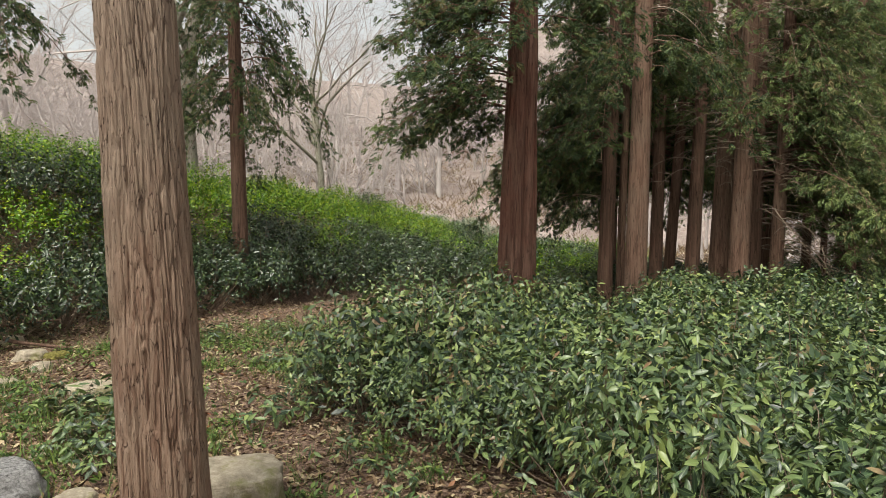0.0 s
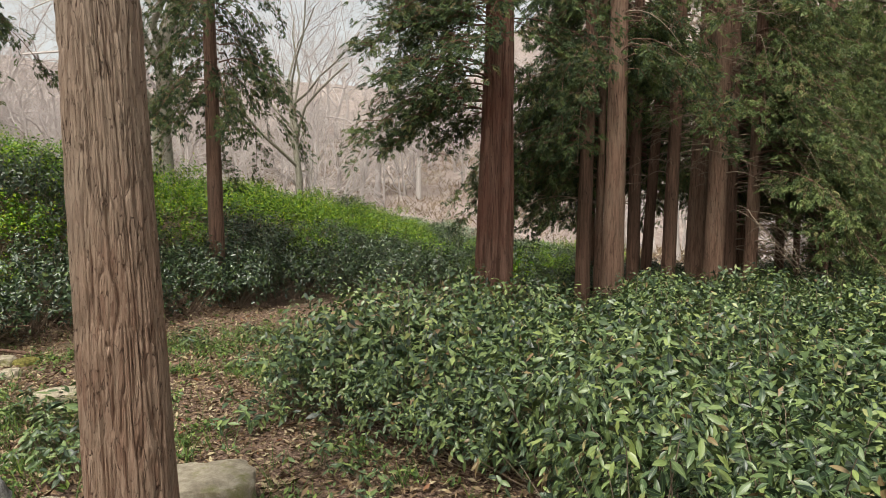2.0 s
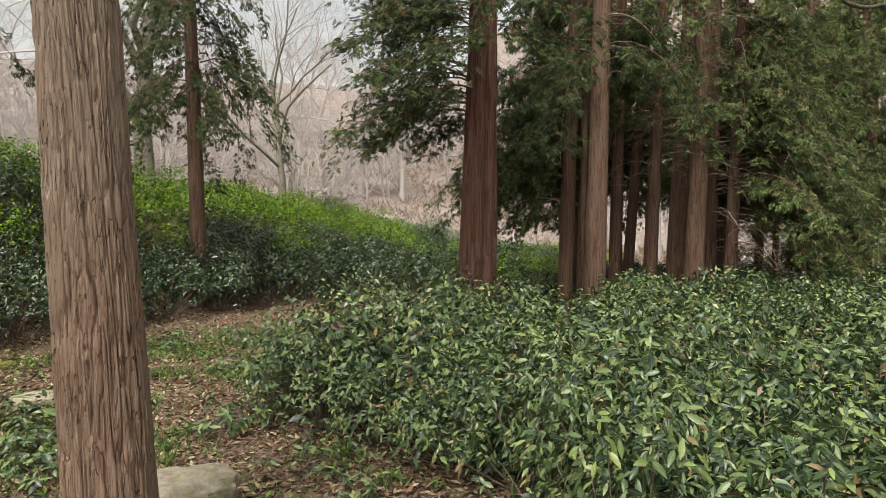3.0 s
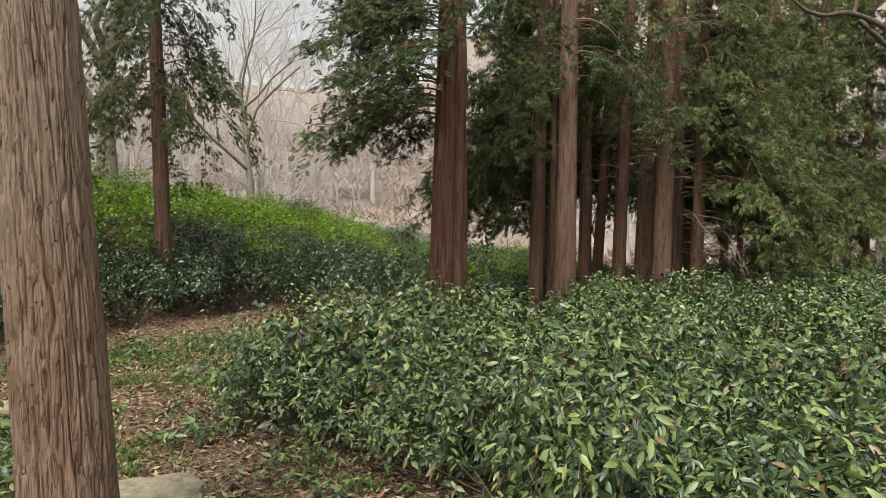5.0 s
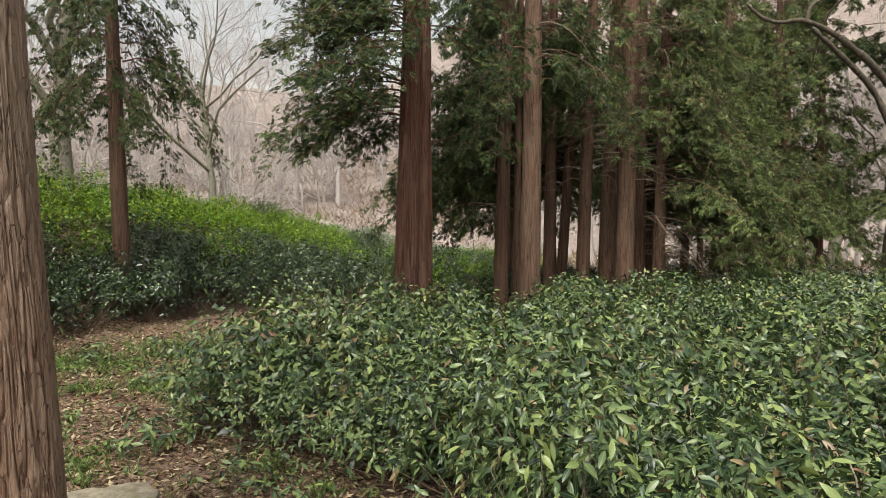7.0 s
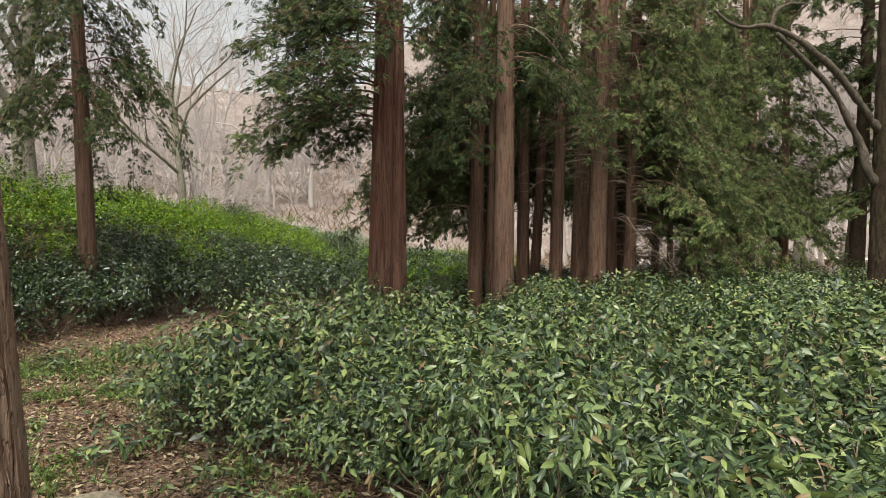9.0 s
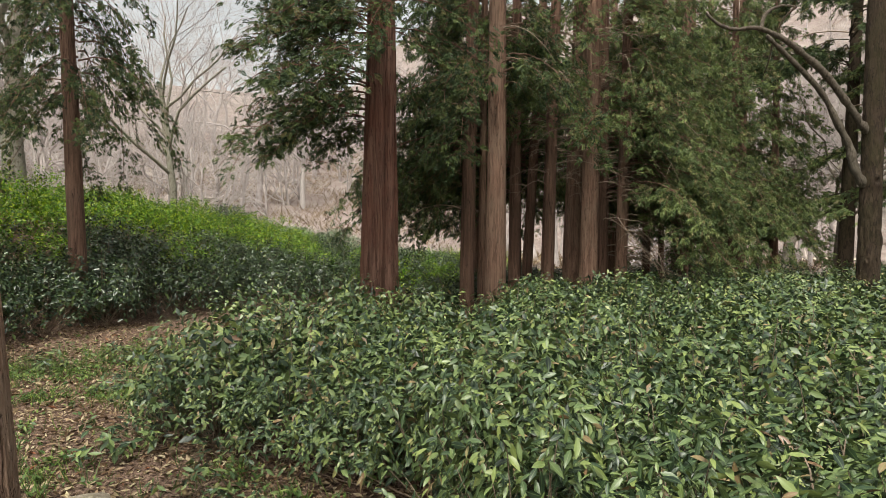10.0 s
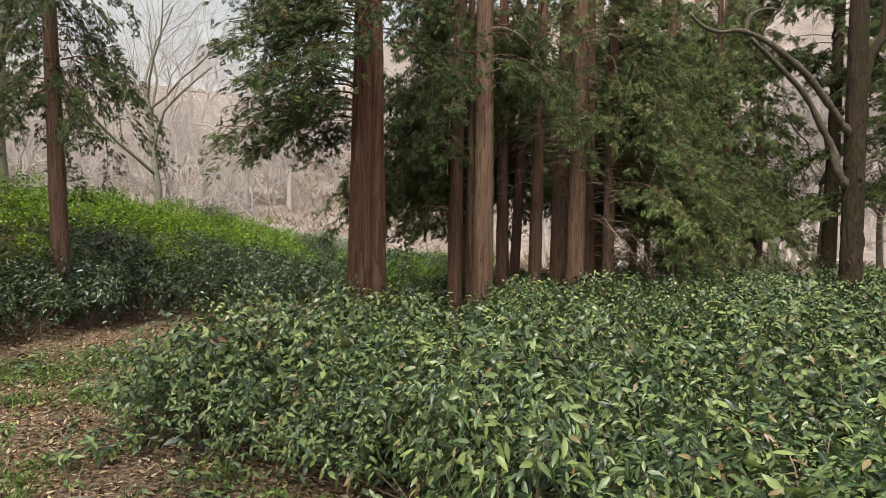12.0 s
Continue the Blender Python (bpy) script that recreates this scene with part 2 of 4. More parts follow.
def frames(axis, normal):
    """Turns whose y is the axis and whose z leans to the normal."""
    y = unit(axis)
    x = unit(np.cross(y, normal))
    return np.stack([x, y, np.cross(x, y)], axis=-1)


def stamp(shape, origins, turns, sizes):
    """A shape repeated at many places, as one group."""
    tv, tf = shape
    V = origins[:, None] + np.einsum("nij,mj->nmi", turns, tv) * sizes[:, None, None]
    F = tf[None] + (np.arange(len(origins)) * len(tv))[:, None, None]
    return V.reshape(-1, 3), F.reshape(-1, tf.shape[1])


def tube(points, radii, sides):
    """A tapering tube along a path."""
    p, r = np.asarray(points, float), np.asarray(radii, float)
    tan = unit(np.gradient(p, axis=0))
    ref = np.array([0.0, 0, 1]) if abs(tan[0, 2]) < 0.8 else np.array([1.0, 0, 0])
    u = unit(np.cross(tan, ref))
    w = np.cross(tan, u)
    a = np.arange(sides) * 2 * math.pi / sides
    V = p[:, None] + r[:, None, None] * (np.cos(a)[None, :, None] * u[:, None] + np.sin(a)[None, :, None] * w[:, None])
    i, j = np.meshgrid(np.arange(len(p) - 1), np.arange(sides), indexing="ij")
    j2 = (j + 1) % sides
    F = np.stack([i * sides + j, i * sides + j2, (i + 1) * sides + j2, (i + 1) * sides + j], -1).reshape(-1, 4)
    return V.reshape(-1, 3), F


def vnoise(u, v, nu, nv, seed):
    """Smooth noise over u and v from 0 to 1, closed round u."""
    g = np.random.RandomState(seed).rand(nu, nv + 2)
    x, y = u * nu, np.clip(v, 0, 1) * nv
    i, j = np.floor(x).astype(int), np.floor(y).astype(int)
    fx, fy = x - i, y - j
    fx, fy = fx * fx * (3 - 2 * fx), fy * fy * (3 - 2 * fy)
    a, b = i % nu, (i + 1) % nu
    return (g[a, j] * (1 - fx) + g[b, j] * fx) * (1 - fy) + (g[a, j + 1] * (1 - fx) + g[b, j + 1] * fx) * fy


# ---- ground ----
def step(t):
    t = np.clip(t, 0, 1)
    return t * t * (3 - 2 * t)


def ground_z(x, y):
    """Height of the ground: flat grove, tea bank to one side, wooded hills all round."""
    x, y = np.asarray(x, float), np.asarray(y, float)
    d = (x + 4.6) * -0.868 + (y - 8.3) * 0.495
    s = (x + 4.6) * 0.495 + (y - 8.3) * 0.868
    R = np.hypot(x, y)
    bank = np.clip(2.35 - 0.085 * s, 0.15, 2.25) * step(d / 4.5) * (1 - step((R - 26) / 14))
    past = np.maximum(R - 23 - 23 * step((x - 4) / 12), 0)
    rise = 1 - np.exp(-past ** 2 / (past + 6) / 45)
    hill = rise * (22 + 25 * step((x - 2) / 25)) + 6 * step((R - 60) / 60)
    rough = 0.03 * np.sin(x * 1.7 + 0.6 * y) * np.sin(y * 1.3 - 0.4 * x) + 0.5 * np.sin(x * 0.13 + 1) * np.sin(y * 0.11) * step((R - 30) / 30)
    return bank + hill + rough


def gz(x, y):
    return float(ground_z(x, y))


def stretched(lo, hi, fine, far, n):
    near = np.arange(lo, hi, fine)
    out = np.geomspace(1, far, n) - 1
    return np.concatenate([(lo - fine - out)[::-1], near, hi + out])


gx, gy = stretched(-9, 9, 0.16, 320, 34), stretched(0, 14, 0.16, 320, 34)
GX, GY = np.meshgrid(gx, gy, indexing="ij")
GZ = ground_z(GX, GY) + 0.02 * vnoise((GX + 400) / 800, (GY + 400) / 800, 2600, 2600, 5)
gi, gj = np.meshgrid(np.arange(len(gx) - 1), np.arange(len(gy) - 1), indexing="ij")
m_ = len(gy)
quads = np.stack([gi * m_ + gj, (gi + 1) * m_ + gj, (gi + 1) * m_ + gj + 1, gi * m_ + gj + 1], -1).reshape(-1, 4)
floor_mesh = smooth(np_mesh("ground", [(np.stack([GX, GY, GZ], -1), quads)]))
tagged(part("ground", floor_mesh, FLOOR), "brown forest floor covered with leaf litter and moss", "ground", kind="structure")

# pale sandy path far behind the grove
px = np.linspace(12, 60, 60)
rows_ = [(px, 30.0 + 2.0 * np.sin(px * 0.1) + o) for o in (0, 1.2, 2.4)]
PV = np.stack([np.stack([a, b, ground_z(a, b) + 0.05], -1) for a, b in rows_], 0)
PF = np.array([(r * 60 + i, r * 60 + i + 1, (r + 1) * 60 + i + 1, (r + 1) * 60 + i) for r in range(2) for i in range(59)])
tagged(part("path", np_mesh("path", [(PV, PF)]), SAND), "pale sandy path behind the grove", "path", kind="structure")

# ---- leaf shapes ----
LEAF_FINE = (np.array([(0, 0, 0), (0, 0.25, 0.0), (0, 0.55, -0.03), (0, 0.8, -0.08), (0, 1, -0.16),
                       (-0.12, 0.22, 0.035), (-0.18, 0.5, 0.02), (-0.11, 0.8, -0.05),
                       (0.12, 0.22, 0.035), (0.18, 0.5, 0.02), (0.11, 0.8, -0.05)], float),
             np.array([(0, 1, 5), (1, 2, 6), (1, 6, 5), (2, 3, 7), (2, 7, 6), (3, 4, 7),
                       (0, 8, 1), (1, 9, 2), (1, 8, 9), (2, 10, 3), (2, 9, 10), (3, 10, 4)]))
LEAF_MID = (np.array([(0, 0, 0), (0, 0.5, -0.02), (0, 1, -0.16), (-0.21, 0.48, 0.02), (0.21, 0.48, 0.02)], float),
            np.array([(0, 1, 3), (1, 2, 3), (0, 4, 1), (1, 4, 2)]))
LEAF_SMALL = (np.array([(0, 0, 0), (-0.23, 0.5, 0.05), (0, 1, -0.1), (0.23, 0.5, 0.05)], float), np.array([(0, 2, 1), (0, 3, 2)]))


def tea_bush_meshes(seed, shape, shoots, R, H, size):
    """Leaves and stems of one tea bush: shoots on a low dome, each with a whorl of hanging leaves."""
    g = np.random.RandomState(seed)
    n = shoots
    a, r = g.rand(n) * 2 * math.pi, R * np.sqrt(g.rand(n))
    lob = 1 + 0.16 * np.sin(3 * a + seed) + 0.1 * np.sin(5 * a + 2 * seed)
    top = H * (1 - 0.42 * (r / R) ** 3) * (0.84 + 0.24 * g.rand(n))
    z = top * (1 - 0.5 * g.rand(n) ** 1.4)
    inner = g.rand(n) < 0.27
    z[inner] = top[inner] * (0.3 + 0.45 * g.rand(inner.sum()))
    side = r > 0.68 * R
    z[side] = (0.26 + 0.74 * g.rand(side.sum()) ** 0.8) * top[side]
    base = np.stack([r * lob * np.cos(a), r * lob * np.sin(a), z], -1)
    out = np.stack([np.cos(a) * r / R, np.sin(a) * r / R, np.full(n, 0.9)], -1) + g.randn(n, 3) * 0.22
    out = unit(out)
    per = 7
    k_ = np.tile(np.arange(per), n)
    B, O = np.repeat(base, per, 0), np.repeat(out, per, 0)
    turn = k_ * 2.4 + np.repeat(g.rand(n) * 6.3, per) + g.randn(n * per) * 0.25
    e1 = unit(np.cross(O, np.array([0.31, 0.2, 0.93])))
    e2 = np.cross(O, e1)
    ring = np.cos(turn)[:, None] * e1 + np.sin(turn)[:, None] * e2
    lift = (k_ / per - 0.15)[:, None]
    axis = ring * (1.05 - 0.45 * lift) + O * (0.1 + 0.6 * lift) + np.array([0, 0, -0.5]) + g.randn(n * per, 3) * 0.3
    start = B + O * ((k_ / per - 0.5) * 0.17)[:, None]
    sizes = size * (0.55 + 0.7 * g.rand(n * per)) * (1.12 - 0.45 * k_ / per)
    leaves = stamp(shape, start, frames(axis, O + g.randn(n * per, 3) * 0.4), sizes)
    stems = []
    for i in g.choice(n, min(n, 26), replace=False):
        foot = np.array([g.randn() * 0.06, g.randn() * 0.06, -0.05])
        mid = foot * 0.5 + base[i] * 0.5 + np.array([base[i][0] * 0.12, base[i][1] * 0.12, 0.02])
        stems.append(tube([foot, mid, base[i], base[i] + out[i] * 0.06], [0.007, 0.005, 0.003, 0.0015], 3))
    me = np_mesh("tea_leaves", [leaves])
    if shape is LEAF_FINE:
        me.attributes.new("leaf", "FLOAT_VECTOR", "POINT").data.foreach_set("vector", np.tile(shape[0], (n * per, 1)).astype(np.float32).ravel())
    return me, np_mesh("tea_stems", stems), leaves, stems


def tea_bush(meshes, leaf_mat, m, label, group):
    ob = empty("tea_bush", label, "tea bush", group)
    lv = part("leaves", meshes[0], leaf_mat, ob)
    lv["kind"] = "stuff"
    st = part("stem", meshes[1], STEM, ob, "thin grey-brown woody stems")
    st["kind"] = "stuff"
    ob.matrix_basis = m
    return ob


def bush_pose(x, y, g, lift=0.0, low=0.88, high=1.1):
    k_ = low + (high - low) * g.rand()
    return pose(x, y, gz(x, y) + lift, g.randn() * 3, g.randn() * 3, g.rand() * 360) @ Matrix.Diagonal((1.0 + 0.1 * g.randn(), 1.0 + 0.1 * g.randn(), k_, 1))


def inside(x, y, poly):
    hit = False
    for (x1, y1), (x2, y2) in zip(poly, poly[1:] + poly[:1]):
        if (y1 > y) != (y2 > y) and x < (x2 - x1) * (y - y1) / (y2 - y1) + x1:
            hit = not hit
    return hit


def bush_mass(name, rows, leaf_mat, label):
    """Many far bushes that run into one another, as one mass of leaves and one of stems."""
    def moved(grp, m):
        m = np.array(m)
        return grp[0] @ m[:3, :3].T + m[:3, 3], grp[1]
    ob = tagged(part(name, np_mesh(name, [moved(k_[2], m) for k_, m in rows]), leaf_mat), label, "tea bushes", kind="stuff")
    st = part("stems", np_mesh("stems", [moved(q, m) for k_, m in rows for q in k_[3][:8]]), STEM, ob, "thin woody stems")
    st["kind"] = "stuff"


# ---- front tea bed ----
g = np.random.RandomState(11)
FRONT = [(-1.05, 5.5), (-0.75, 4.9), (0.25, 3.95), (0.62, 3.0), (0.7, 1.75), (6.5, 0.9), (13.5, 7.0), (14.5, 12.5), (7, 11.0), (3, 9.3), (1.6, 8.4), (0.2, 7.7), (-0.9, 6.6)]
near_kinds = [tea_bush_meshes(100 + i, LEAF_FINE, 215, 0.54, 0.86, 0.078) for i in range(6)]
mid_kinds = [tea_bush_meshes(120 + i, LEAF_MID, 180, 0.56, 0.86, 0.081) for i in range(4)]
far_kinds = [tea_bush_meshes(130 + i, LEAF_SMALL, 140, 0.58, 0.86, 0.086) for i in range(4)]
seedling = tea_bush_meshes(170, LEAF_FINE, 16, 0.5, 0.7, 0.17)
mass = []
for ix in range(-3, 28):
    for iy in range(0, 24):
        x = ix * 0.58 + (iy % 2) * 0.29 + g.randn() * 0.09
        y = 0.9 + iy * 0.53 + g.randn() * 0.09
        if not inside(x, y, FRONT) or (abs(x - 0.253 * y) < 0.36 and 6.6 < y < 9.7):
            continue
        near = math.hypot(x, y)
        kinds = near_kinds if near < 4.4 else mid_kinds if near < 7.2 else far_kinds
        tall = 0.13 if x < 1.6 and y > 6 else 0.0
        kind, m = kinds[g.randint(len(kinds))], bush_pose(x, y, g, 0, 0.8 + tall, 1.16 + tall)
        if near < 7.2:
            tea_bush(kind, TEA_NEAR if kinds is near_kinds else TEA, m, "leafy dark green tea bush in the low tea bed", "tea bushes of the low bed")
        else:
            mass.append((kind, m))
for x, y, k_ in ((-0.95, 5.3, 0.66), (-0.62, 4.92, 0.66), (-0.15, 4.55, 0.7), (0.3, 4.15, 0.7)):
    m = pose(x, y, gz(x, y), 0, 0, g.rand() * 360) @ Matrix.Diagonal((0.72, 0.72, k_, 1))
    tea_bush(near_kinds[g.randint(6)], TEA_NEAR, m, "low leafy tea bush at the edge of the bed", "tea bushes of the low bed")
tall_shoots = tea_bush_meshes(171, LEAF_FINE, 12, 0.2, 1.0, 0.118)
for x, y, k_ in ((1.42, 1.86, 0.9), (1.68, 1.76, 0.94), (1.3, 2.12, 0.92), (1.95, 1.7, 0.9)):
    m = pose(x, y, gz(x, y), 0, 0, g.rand() * 360) @ Matrix.Diagonal((1, 1, k_, 1))
    tea_bush(tall_shoots, TEA_NEAR, m, "slender tea bush with large pale green leaves", "tea bushes of the low bed")
tea_bush(near_kinds[2], TEA_NEAR, bush_pose(1.62, 1.5, g, 0, 1.1, 1.12), "leafy tea bush with tall fresh shoots at the path's edge", "tea bushes of the low bed")
bush_mass("far_tea_bed", mass, TEA, "far side of the low green tea bed")

# ---- tea hedge on the bank ----
old_kinds = [tea_bush_meshes(140 + i, LEAF_SMALL, 270, 0.78, 1.0, 0.078) for i in range(3)]
young_kinds = [tea_bush_meshes(150 + i, LEAF_SMALL, 215, 0.8, 0.95, 0.066) for i in range(3)]
mass = []
for i in range(-6, 34):
    for j in range(-4, 7):
        s, d = i * 0.8 + g.randn() * 0.1 + (j % 2) * 0.4, 0.3 + j * 0.82 + g.randn() * 0.08
        if j < 0 and s < 4.5 - 1.6 * j:
            continue
        x, y = -4.6 + s * 0.495 - d * 0.868, 8.3 + s * 0.868 + d * 0.495
        if math.hypot(x + 5.87, y - 15.1) < 0.5 or math.hypot(x, y) > 22.5:
            continue
        old = (1.0 if s < 9 else 0.4) if j < 1 else (0.8, 0.45, 0.15, 0.05, 0.0, 0.0)[j - 1] + (0.1 if s < 4 and j < 4 else 0)
        if g.rand() < old * (0.45 if s > 10 and j >= 0 else 1):
            tea_bush(old_kinds[g.randint(3)], TEA_DARK, bush_pose(x, y, g, 0, 0.85, 1.25), "dark green tea bush at the foot of the bank", "old tea bushes of the bank")
        else:
            mass.append((young_kinds[g.randint(3)], bush_pose(x, y, g, -0.05, 0.8, 1.3)))
pale = []
for n in range(16):
    x, y = -1.5 + n * 0.42 + g.randn() * 0.2, 25.3 + g.randn() * 0.6
    pale.append((old_kinds[n % 3], bush_pose(x, y, g, 0, 0.35, 0.6)))
bush_mass("pale_shrubs", pale, PALE_LEAF, "pale grey-green low shrubs at the foot of the hill")
under = []
for n in range(72):
    x, y = 2.6 + 10.9 * g.rand(), 11.6 + 6.0 * g.rand()
    under.append((old_kinds[n % 3], bush_pose(x, y, g, -0.1, 0.55, 1.0)))
bush_mass("undergrowth", under, TEA_DARK, "low dark green undergrowth between the cypress trunks")
bush_mass("young_tea_hedge", mass, TEA_YOUNG, "bright yellow-green tea hedge covering the bank")


# ---- cypress trees ----
def spray_shape(seed):
    """A small flat fan of scale-leaf branchlets, one unit long."""
    g = np.random.RandomState(seed)
    n = 9
    y = np.linspace(0, 0.82, n + 1)
    V = [(0.02 * g.randn(), q, 0) for q in y] + [(0, 1.0, 0)]
    F = [(n - 1, n, n + 1)]
    for i in range(n):
        sgn = 1 if i % 2 else -1
        a = radians(48 + 9 * g.randn())
        L = 0.42 * (1 - 0.55 * y[i]) * (0.75 + 0.5 * g.rand())
        d = np.array([sgn * math.sin(a), math.cos(a), 0])
        tip = np.array(V[i + 1]) + d * L
        V.append(tuple(tip))
        F.append((i, i + 1, len(V) - 1))
        b = a - radians(38)
        side = np.array(V[i + 1]) + d * L * 0.3 + np.array([sgn * math.sin(b), math.cos(b), 0]) * L * 0.75
        V.append(tuple(np.array(V[i + 1]) + d * L * 0.62))
        V.append(tuple(side))
        F.append((i + 1, len(V) - 2, len(V) - 1))
    V = np.array(V, float)
    V[:, 2] = -0.25 * V[:, 1] ** 2 - 0.35 * np.abs(V[:, 0]) + 0.025 * g.randn(len(V))
    return V, np.array(F)


SPRAYS = [spray_shape(i) for i in range(3)]


def crown_meshes(seed, z0, z1, reach, n, density, az=(0, 360), size=0.125, dead=0, droop=0.45, power=1.5, thick=1.0):
    """Drooping limbs, each with side twigs that carry clumps of small sprays, and bare dead limbs."""
    g = np.random.RandomState(seed)
    limbs, spots, axes, normals, sizes = [], [], [], [], []
    for b in range(n + dead):
        f = g.rand() ** power
        z = z0 + (z1 - z0) * f
        a = radians(az[0] + (az[1] - az[0]) * g.rand())
        L = reach * (0.5 + 0.6 * g.rand()) * (1 - 0.65 * f)
        if b >= n:
            z, L = z0 - 1.2 + 3.0 * g.rand(), reach * (0.25 + 0.55 * g.rand())
        t = np.linspace(0, 1, 7)
        d = np.array([math.cos(a), math.sin(a), 0])
        side = np.array([-d[1], d[0], 0])
        up = 0.2 + 0.4 * g.rand()
        wob = g.randn(2) * 0.1
        p = d * (L * t)[:, None] + side * (L * (wob[0] * t + wob[1] * np.sin(3 * t)))[:, None]
        p[:, 2] += z + L * (up * t - (up + droop * (0.3 + 0.9 * g.rand())) * t ** 2)
        mine = [tube(p, 0.011 * (1 - 0.85 * t) * (0.6 + 0.4 * L), 4)]
        limbs.append(("branch" if b < n else "dead_branch", mine))
        if b >= n:
            for q in range(4):
                i = g.randint(2, 6)
                e = unit(d + side * g.choice([-1, 1]) * 0.9 + np.array([0, 0, g.randn() * 0.4]))
                mine.append(tube([p[i], p[i] + e * L * 0.2, p[i] + e * L * 0.38 + np.array([0, 0, -0.05])], [0.006, 0.004, 0.002], 3))
            continue
        for q in range(max(3, int(density * 1.3 * L))):
            tt = 0.2 + 0.8 * g.rand() ** 0.75
            foot = np.array([np.interp(tt, t, p[:, c_]) for c_ in range(3)])
            sg = g.choice([-1.0, 1.0])
            way = unit(d * (0.35 + 0.5 * g.rand()) + side * sg * (0.2 + 0.7 * g.rand()) + np.array([0, 0, 0.15 - droop * (0.3 + g.rand())]))
            l = (0.2 + 0.36 * g.rand()) * (0.5 + 0.3 * L) * (1.2 - 0.5 * tt)
            mid = foot + way * l * 0.5 + np.array([0, 0, 0.03])
            end = foot + way * l + np.array([0, 0, -0.12 * l])
            mine.append(tube([foot, mid, end], [0.004, 0.003, 0.0015], 3))
            m = int((3 + 15 * l) * thick)
            u = g.rand(m) ** 0.8
            across = unit(np.cross(way, np.array([0, 0, 1.0])))
            s2 = g.choice([-1.0, 1.0], m)
            spots.append(foot + (end - foot) * u[:, None] + g.randn(m, 3) * 0.04)
            axes.append(way * (0.5 + 0.4 * u)[:, None] + across * (s2 * (0.3 + 0.6 * g.rand(m)))[:, None] + np.array([0, 0, -0.25]) + g.randn(m, 3) * 0.3)
            normals.append(np.array([0, 0, 0.8]) + d * 0.5 + g.randn(m, 3) * 0.8)
            sizes.append(size * 1.12 * (0.6 + 0.7 * g.rand(m)))
    spots, axes, normals, sizes = map(np.concatenate, (spots, axes, normals, sizes))
    pick = g.randint(0, 3, len(spots))
    groups = [stamp(SPRAYS[k_], spots[pick == k_], frames(axes[pick == k_], normals[pick == k_]), sizes[pick == k_]) for k_ in range(3)]
    return np_mesh("cypress_foliage", groups), [(nm, np_mesh(nm, mine)) for nm, mine in limbs]


def trunk_mesh(r, h, seed, around, along, relief, top=(0, 0), flare=0.3, taper=0.035, grooves=(), fibres=24, knots=(), fissure=0.004):
    """A trunk with stringy bark in relief, leaning to top over its height."""
    g = np.random.RandomState(seed)
    u, v = np.meshgrid(np.arange(around) / around, np.linspace(0, 1, along), indexing="ij")
    z = v * h
    rad = r * (1 + flare * np.exp(-z / 0.28)) * (1 - taper * z)
    twist = u + 0.02 * vnoise(u, v, 5, max(2, int(h * 1.5)), seed + 1) * 3
    strip = vnoise(twist % 1, v, fibres, max(2, int(h / 0.5)), seed)
    strip2 = vnoise(twist % 1, v, fibres * 3, max(2, int(h / 0.14)), seed + 7)
    lump = vnoise(u, v, 4, max(2, int(h * 1.2)), seed + 3) - 0.5
    rad = rad * np.sqrt(np.clip((1.002 - v) / 0.05, 0, 1))
    rad = rad + np.clip((1 - v) / 0.05, 0, 1) * relief * (1 - 2 * np.abs(strip - 0.5)) + np.clip((1 - v) / 0.05, 0, 1) * 0.45 * relief * strip2 + np.clip((1 - v) / 0.05, 0, 1) * 0.045 * r * lump
    whole = np.clip((1 - v) / 0.05, 0, 1)
    fine = vnoise(twist % 1, v, fibres * 2, max(2, int(h / 0.22)), seed + 11)
    rad -= whole * fissure * (np.exp(-((strip - 0.5) / 0.07) ** 2) + 0.6 * np.exp(-((fine - 0.5) / 0.08) ** 2))
    a = u * 2 * math.pi
    for at, width, deep in grooves:
        away = np.abs((a - at + math.pi) % (2 * math.pi) - math.pi)
        rad -= deep * np.exp(-(away / width) ** 2)
    for at, height, size, proud in knots:
        away = np.hypot(((a - at + math.pi) % (2 * math.pi) - math.pi) * r, (z - height) * 0.7) / size
        rad += proud * np.exp(-away ** 2) * (1 - 1.5 * np.exp(-(away / 0.35) ** 2))
    x = rad * np.cos(a) + top[0] * v + 0.25 * r * np.sin(v * 3 + seed) * v
    y = rad * np.sin(a) + top[1] * v
    V = np.stack([x, y, z - 0.08], -1)
    i, j = np.meshgrid(np.arange(around), np.arange(along - 1), indexing="ij")
    i2 = (i + 1) % around
    F = np.stack([i * along + j, i2 * along + j, i2 * along + j + 1, i * along + j + 1], -1).reshape(-1, 4)
    return smooth(np_mesh("trunk", [(V, F)]))


def cypress(x, y, trunk, bark, crown, leaf, label, turn=0.0, group="cypress trees of the grove", more=()):
    ob = empty("cypress_tree", label, "cypress tree", group)
    part("trunk", trunk, bark, ob)
    cr = part("crown", crown[0], leaf, ob, "drooping sprays of dark green scale leaves")
    cr["kind"] = "stuff"
    cr.rotation_euler.z = turn
    for extra in more:
        part("crown", extra[0], leaf, ob)["kind"] = "stuff"
    for nm, me in [q for e_ in more for q in e_[1]]:
        part(nm, me, DEADWOOD if nm == "dead_branch" else bark, ob)
    for nm, me in crown[1]:
        part(nm, me, DEADWOOD if nm == "dead_branch" else bark, ob).rotation_euler.z = turn
    ob.matrix_basis = pose(x, y, gz(x, y) - 0.02)
    return ob


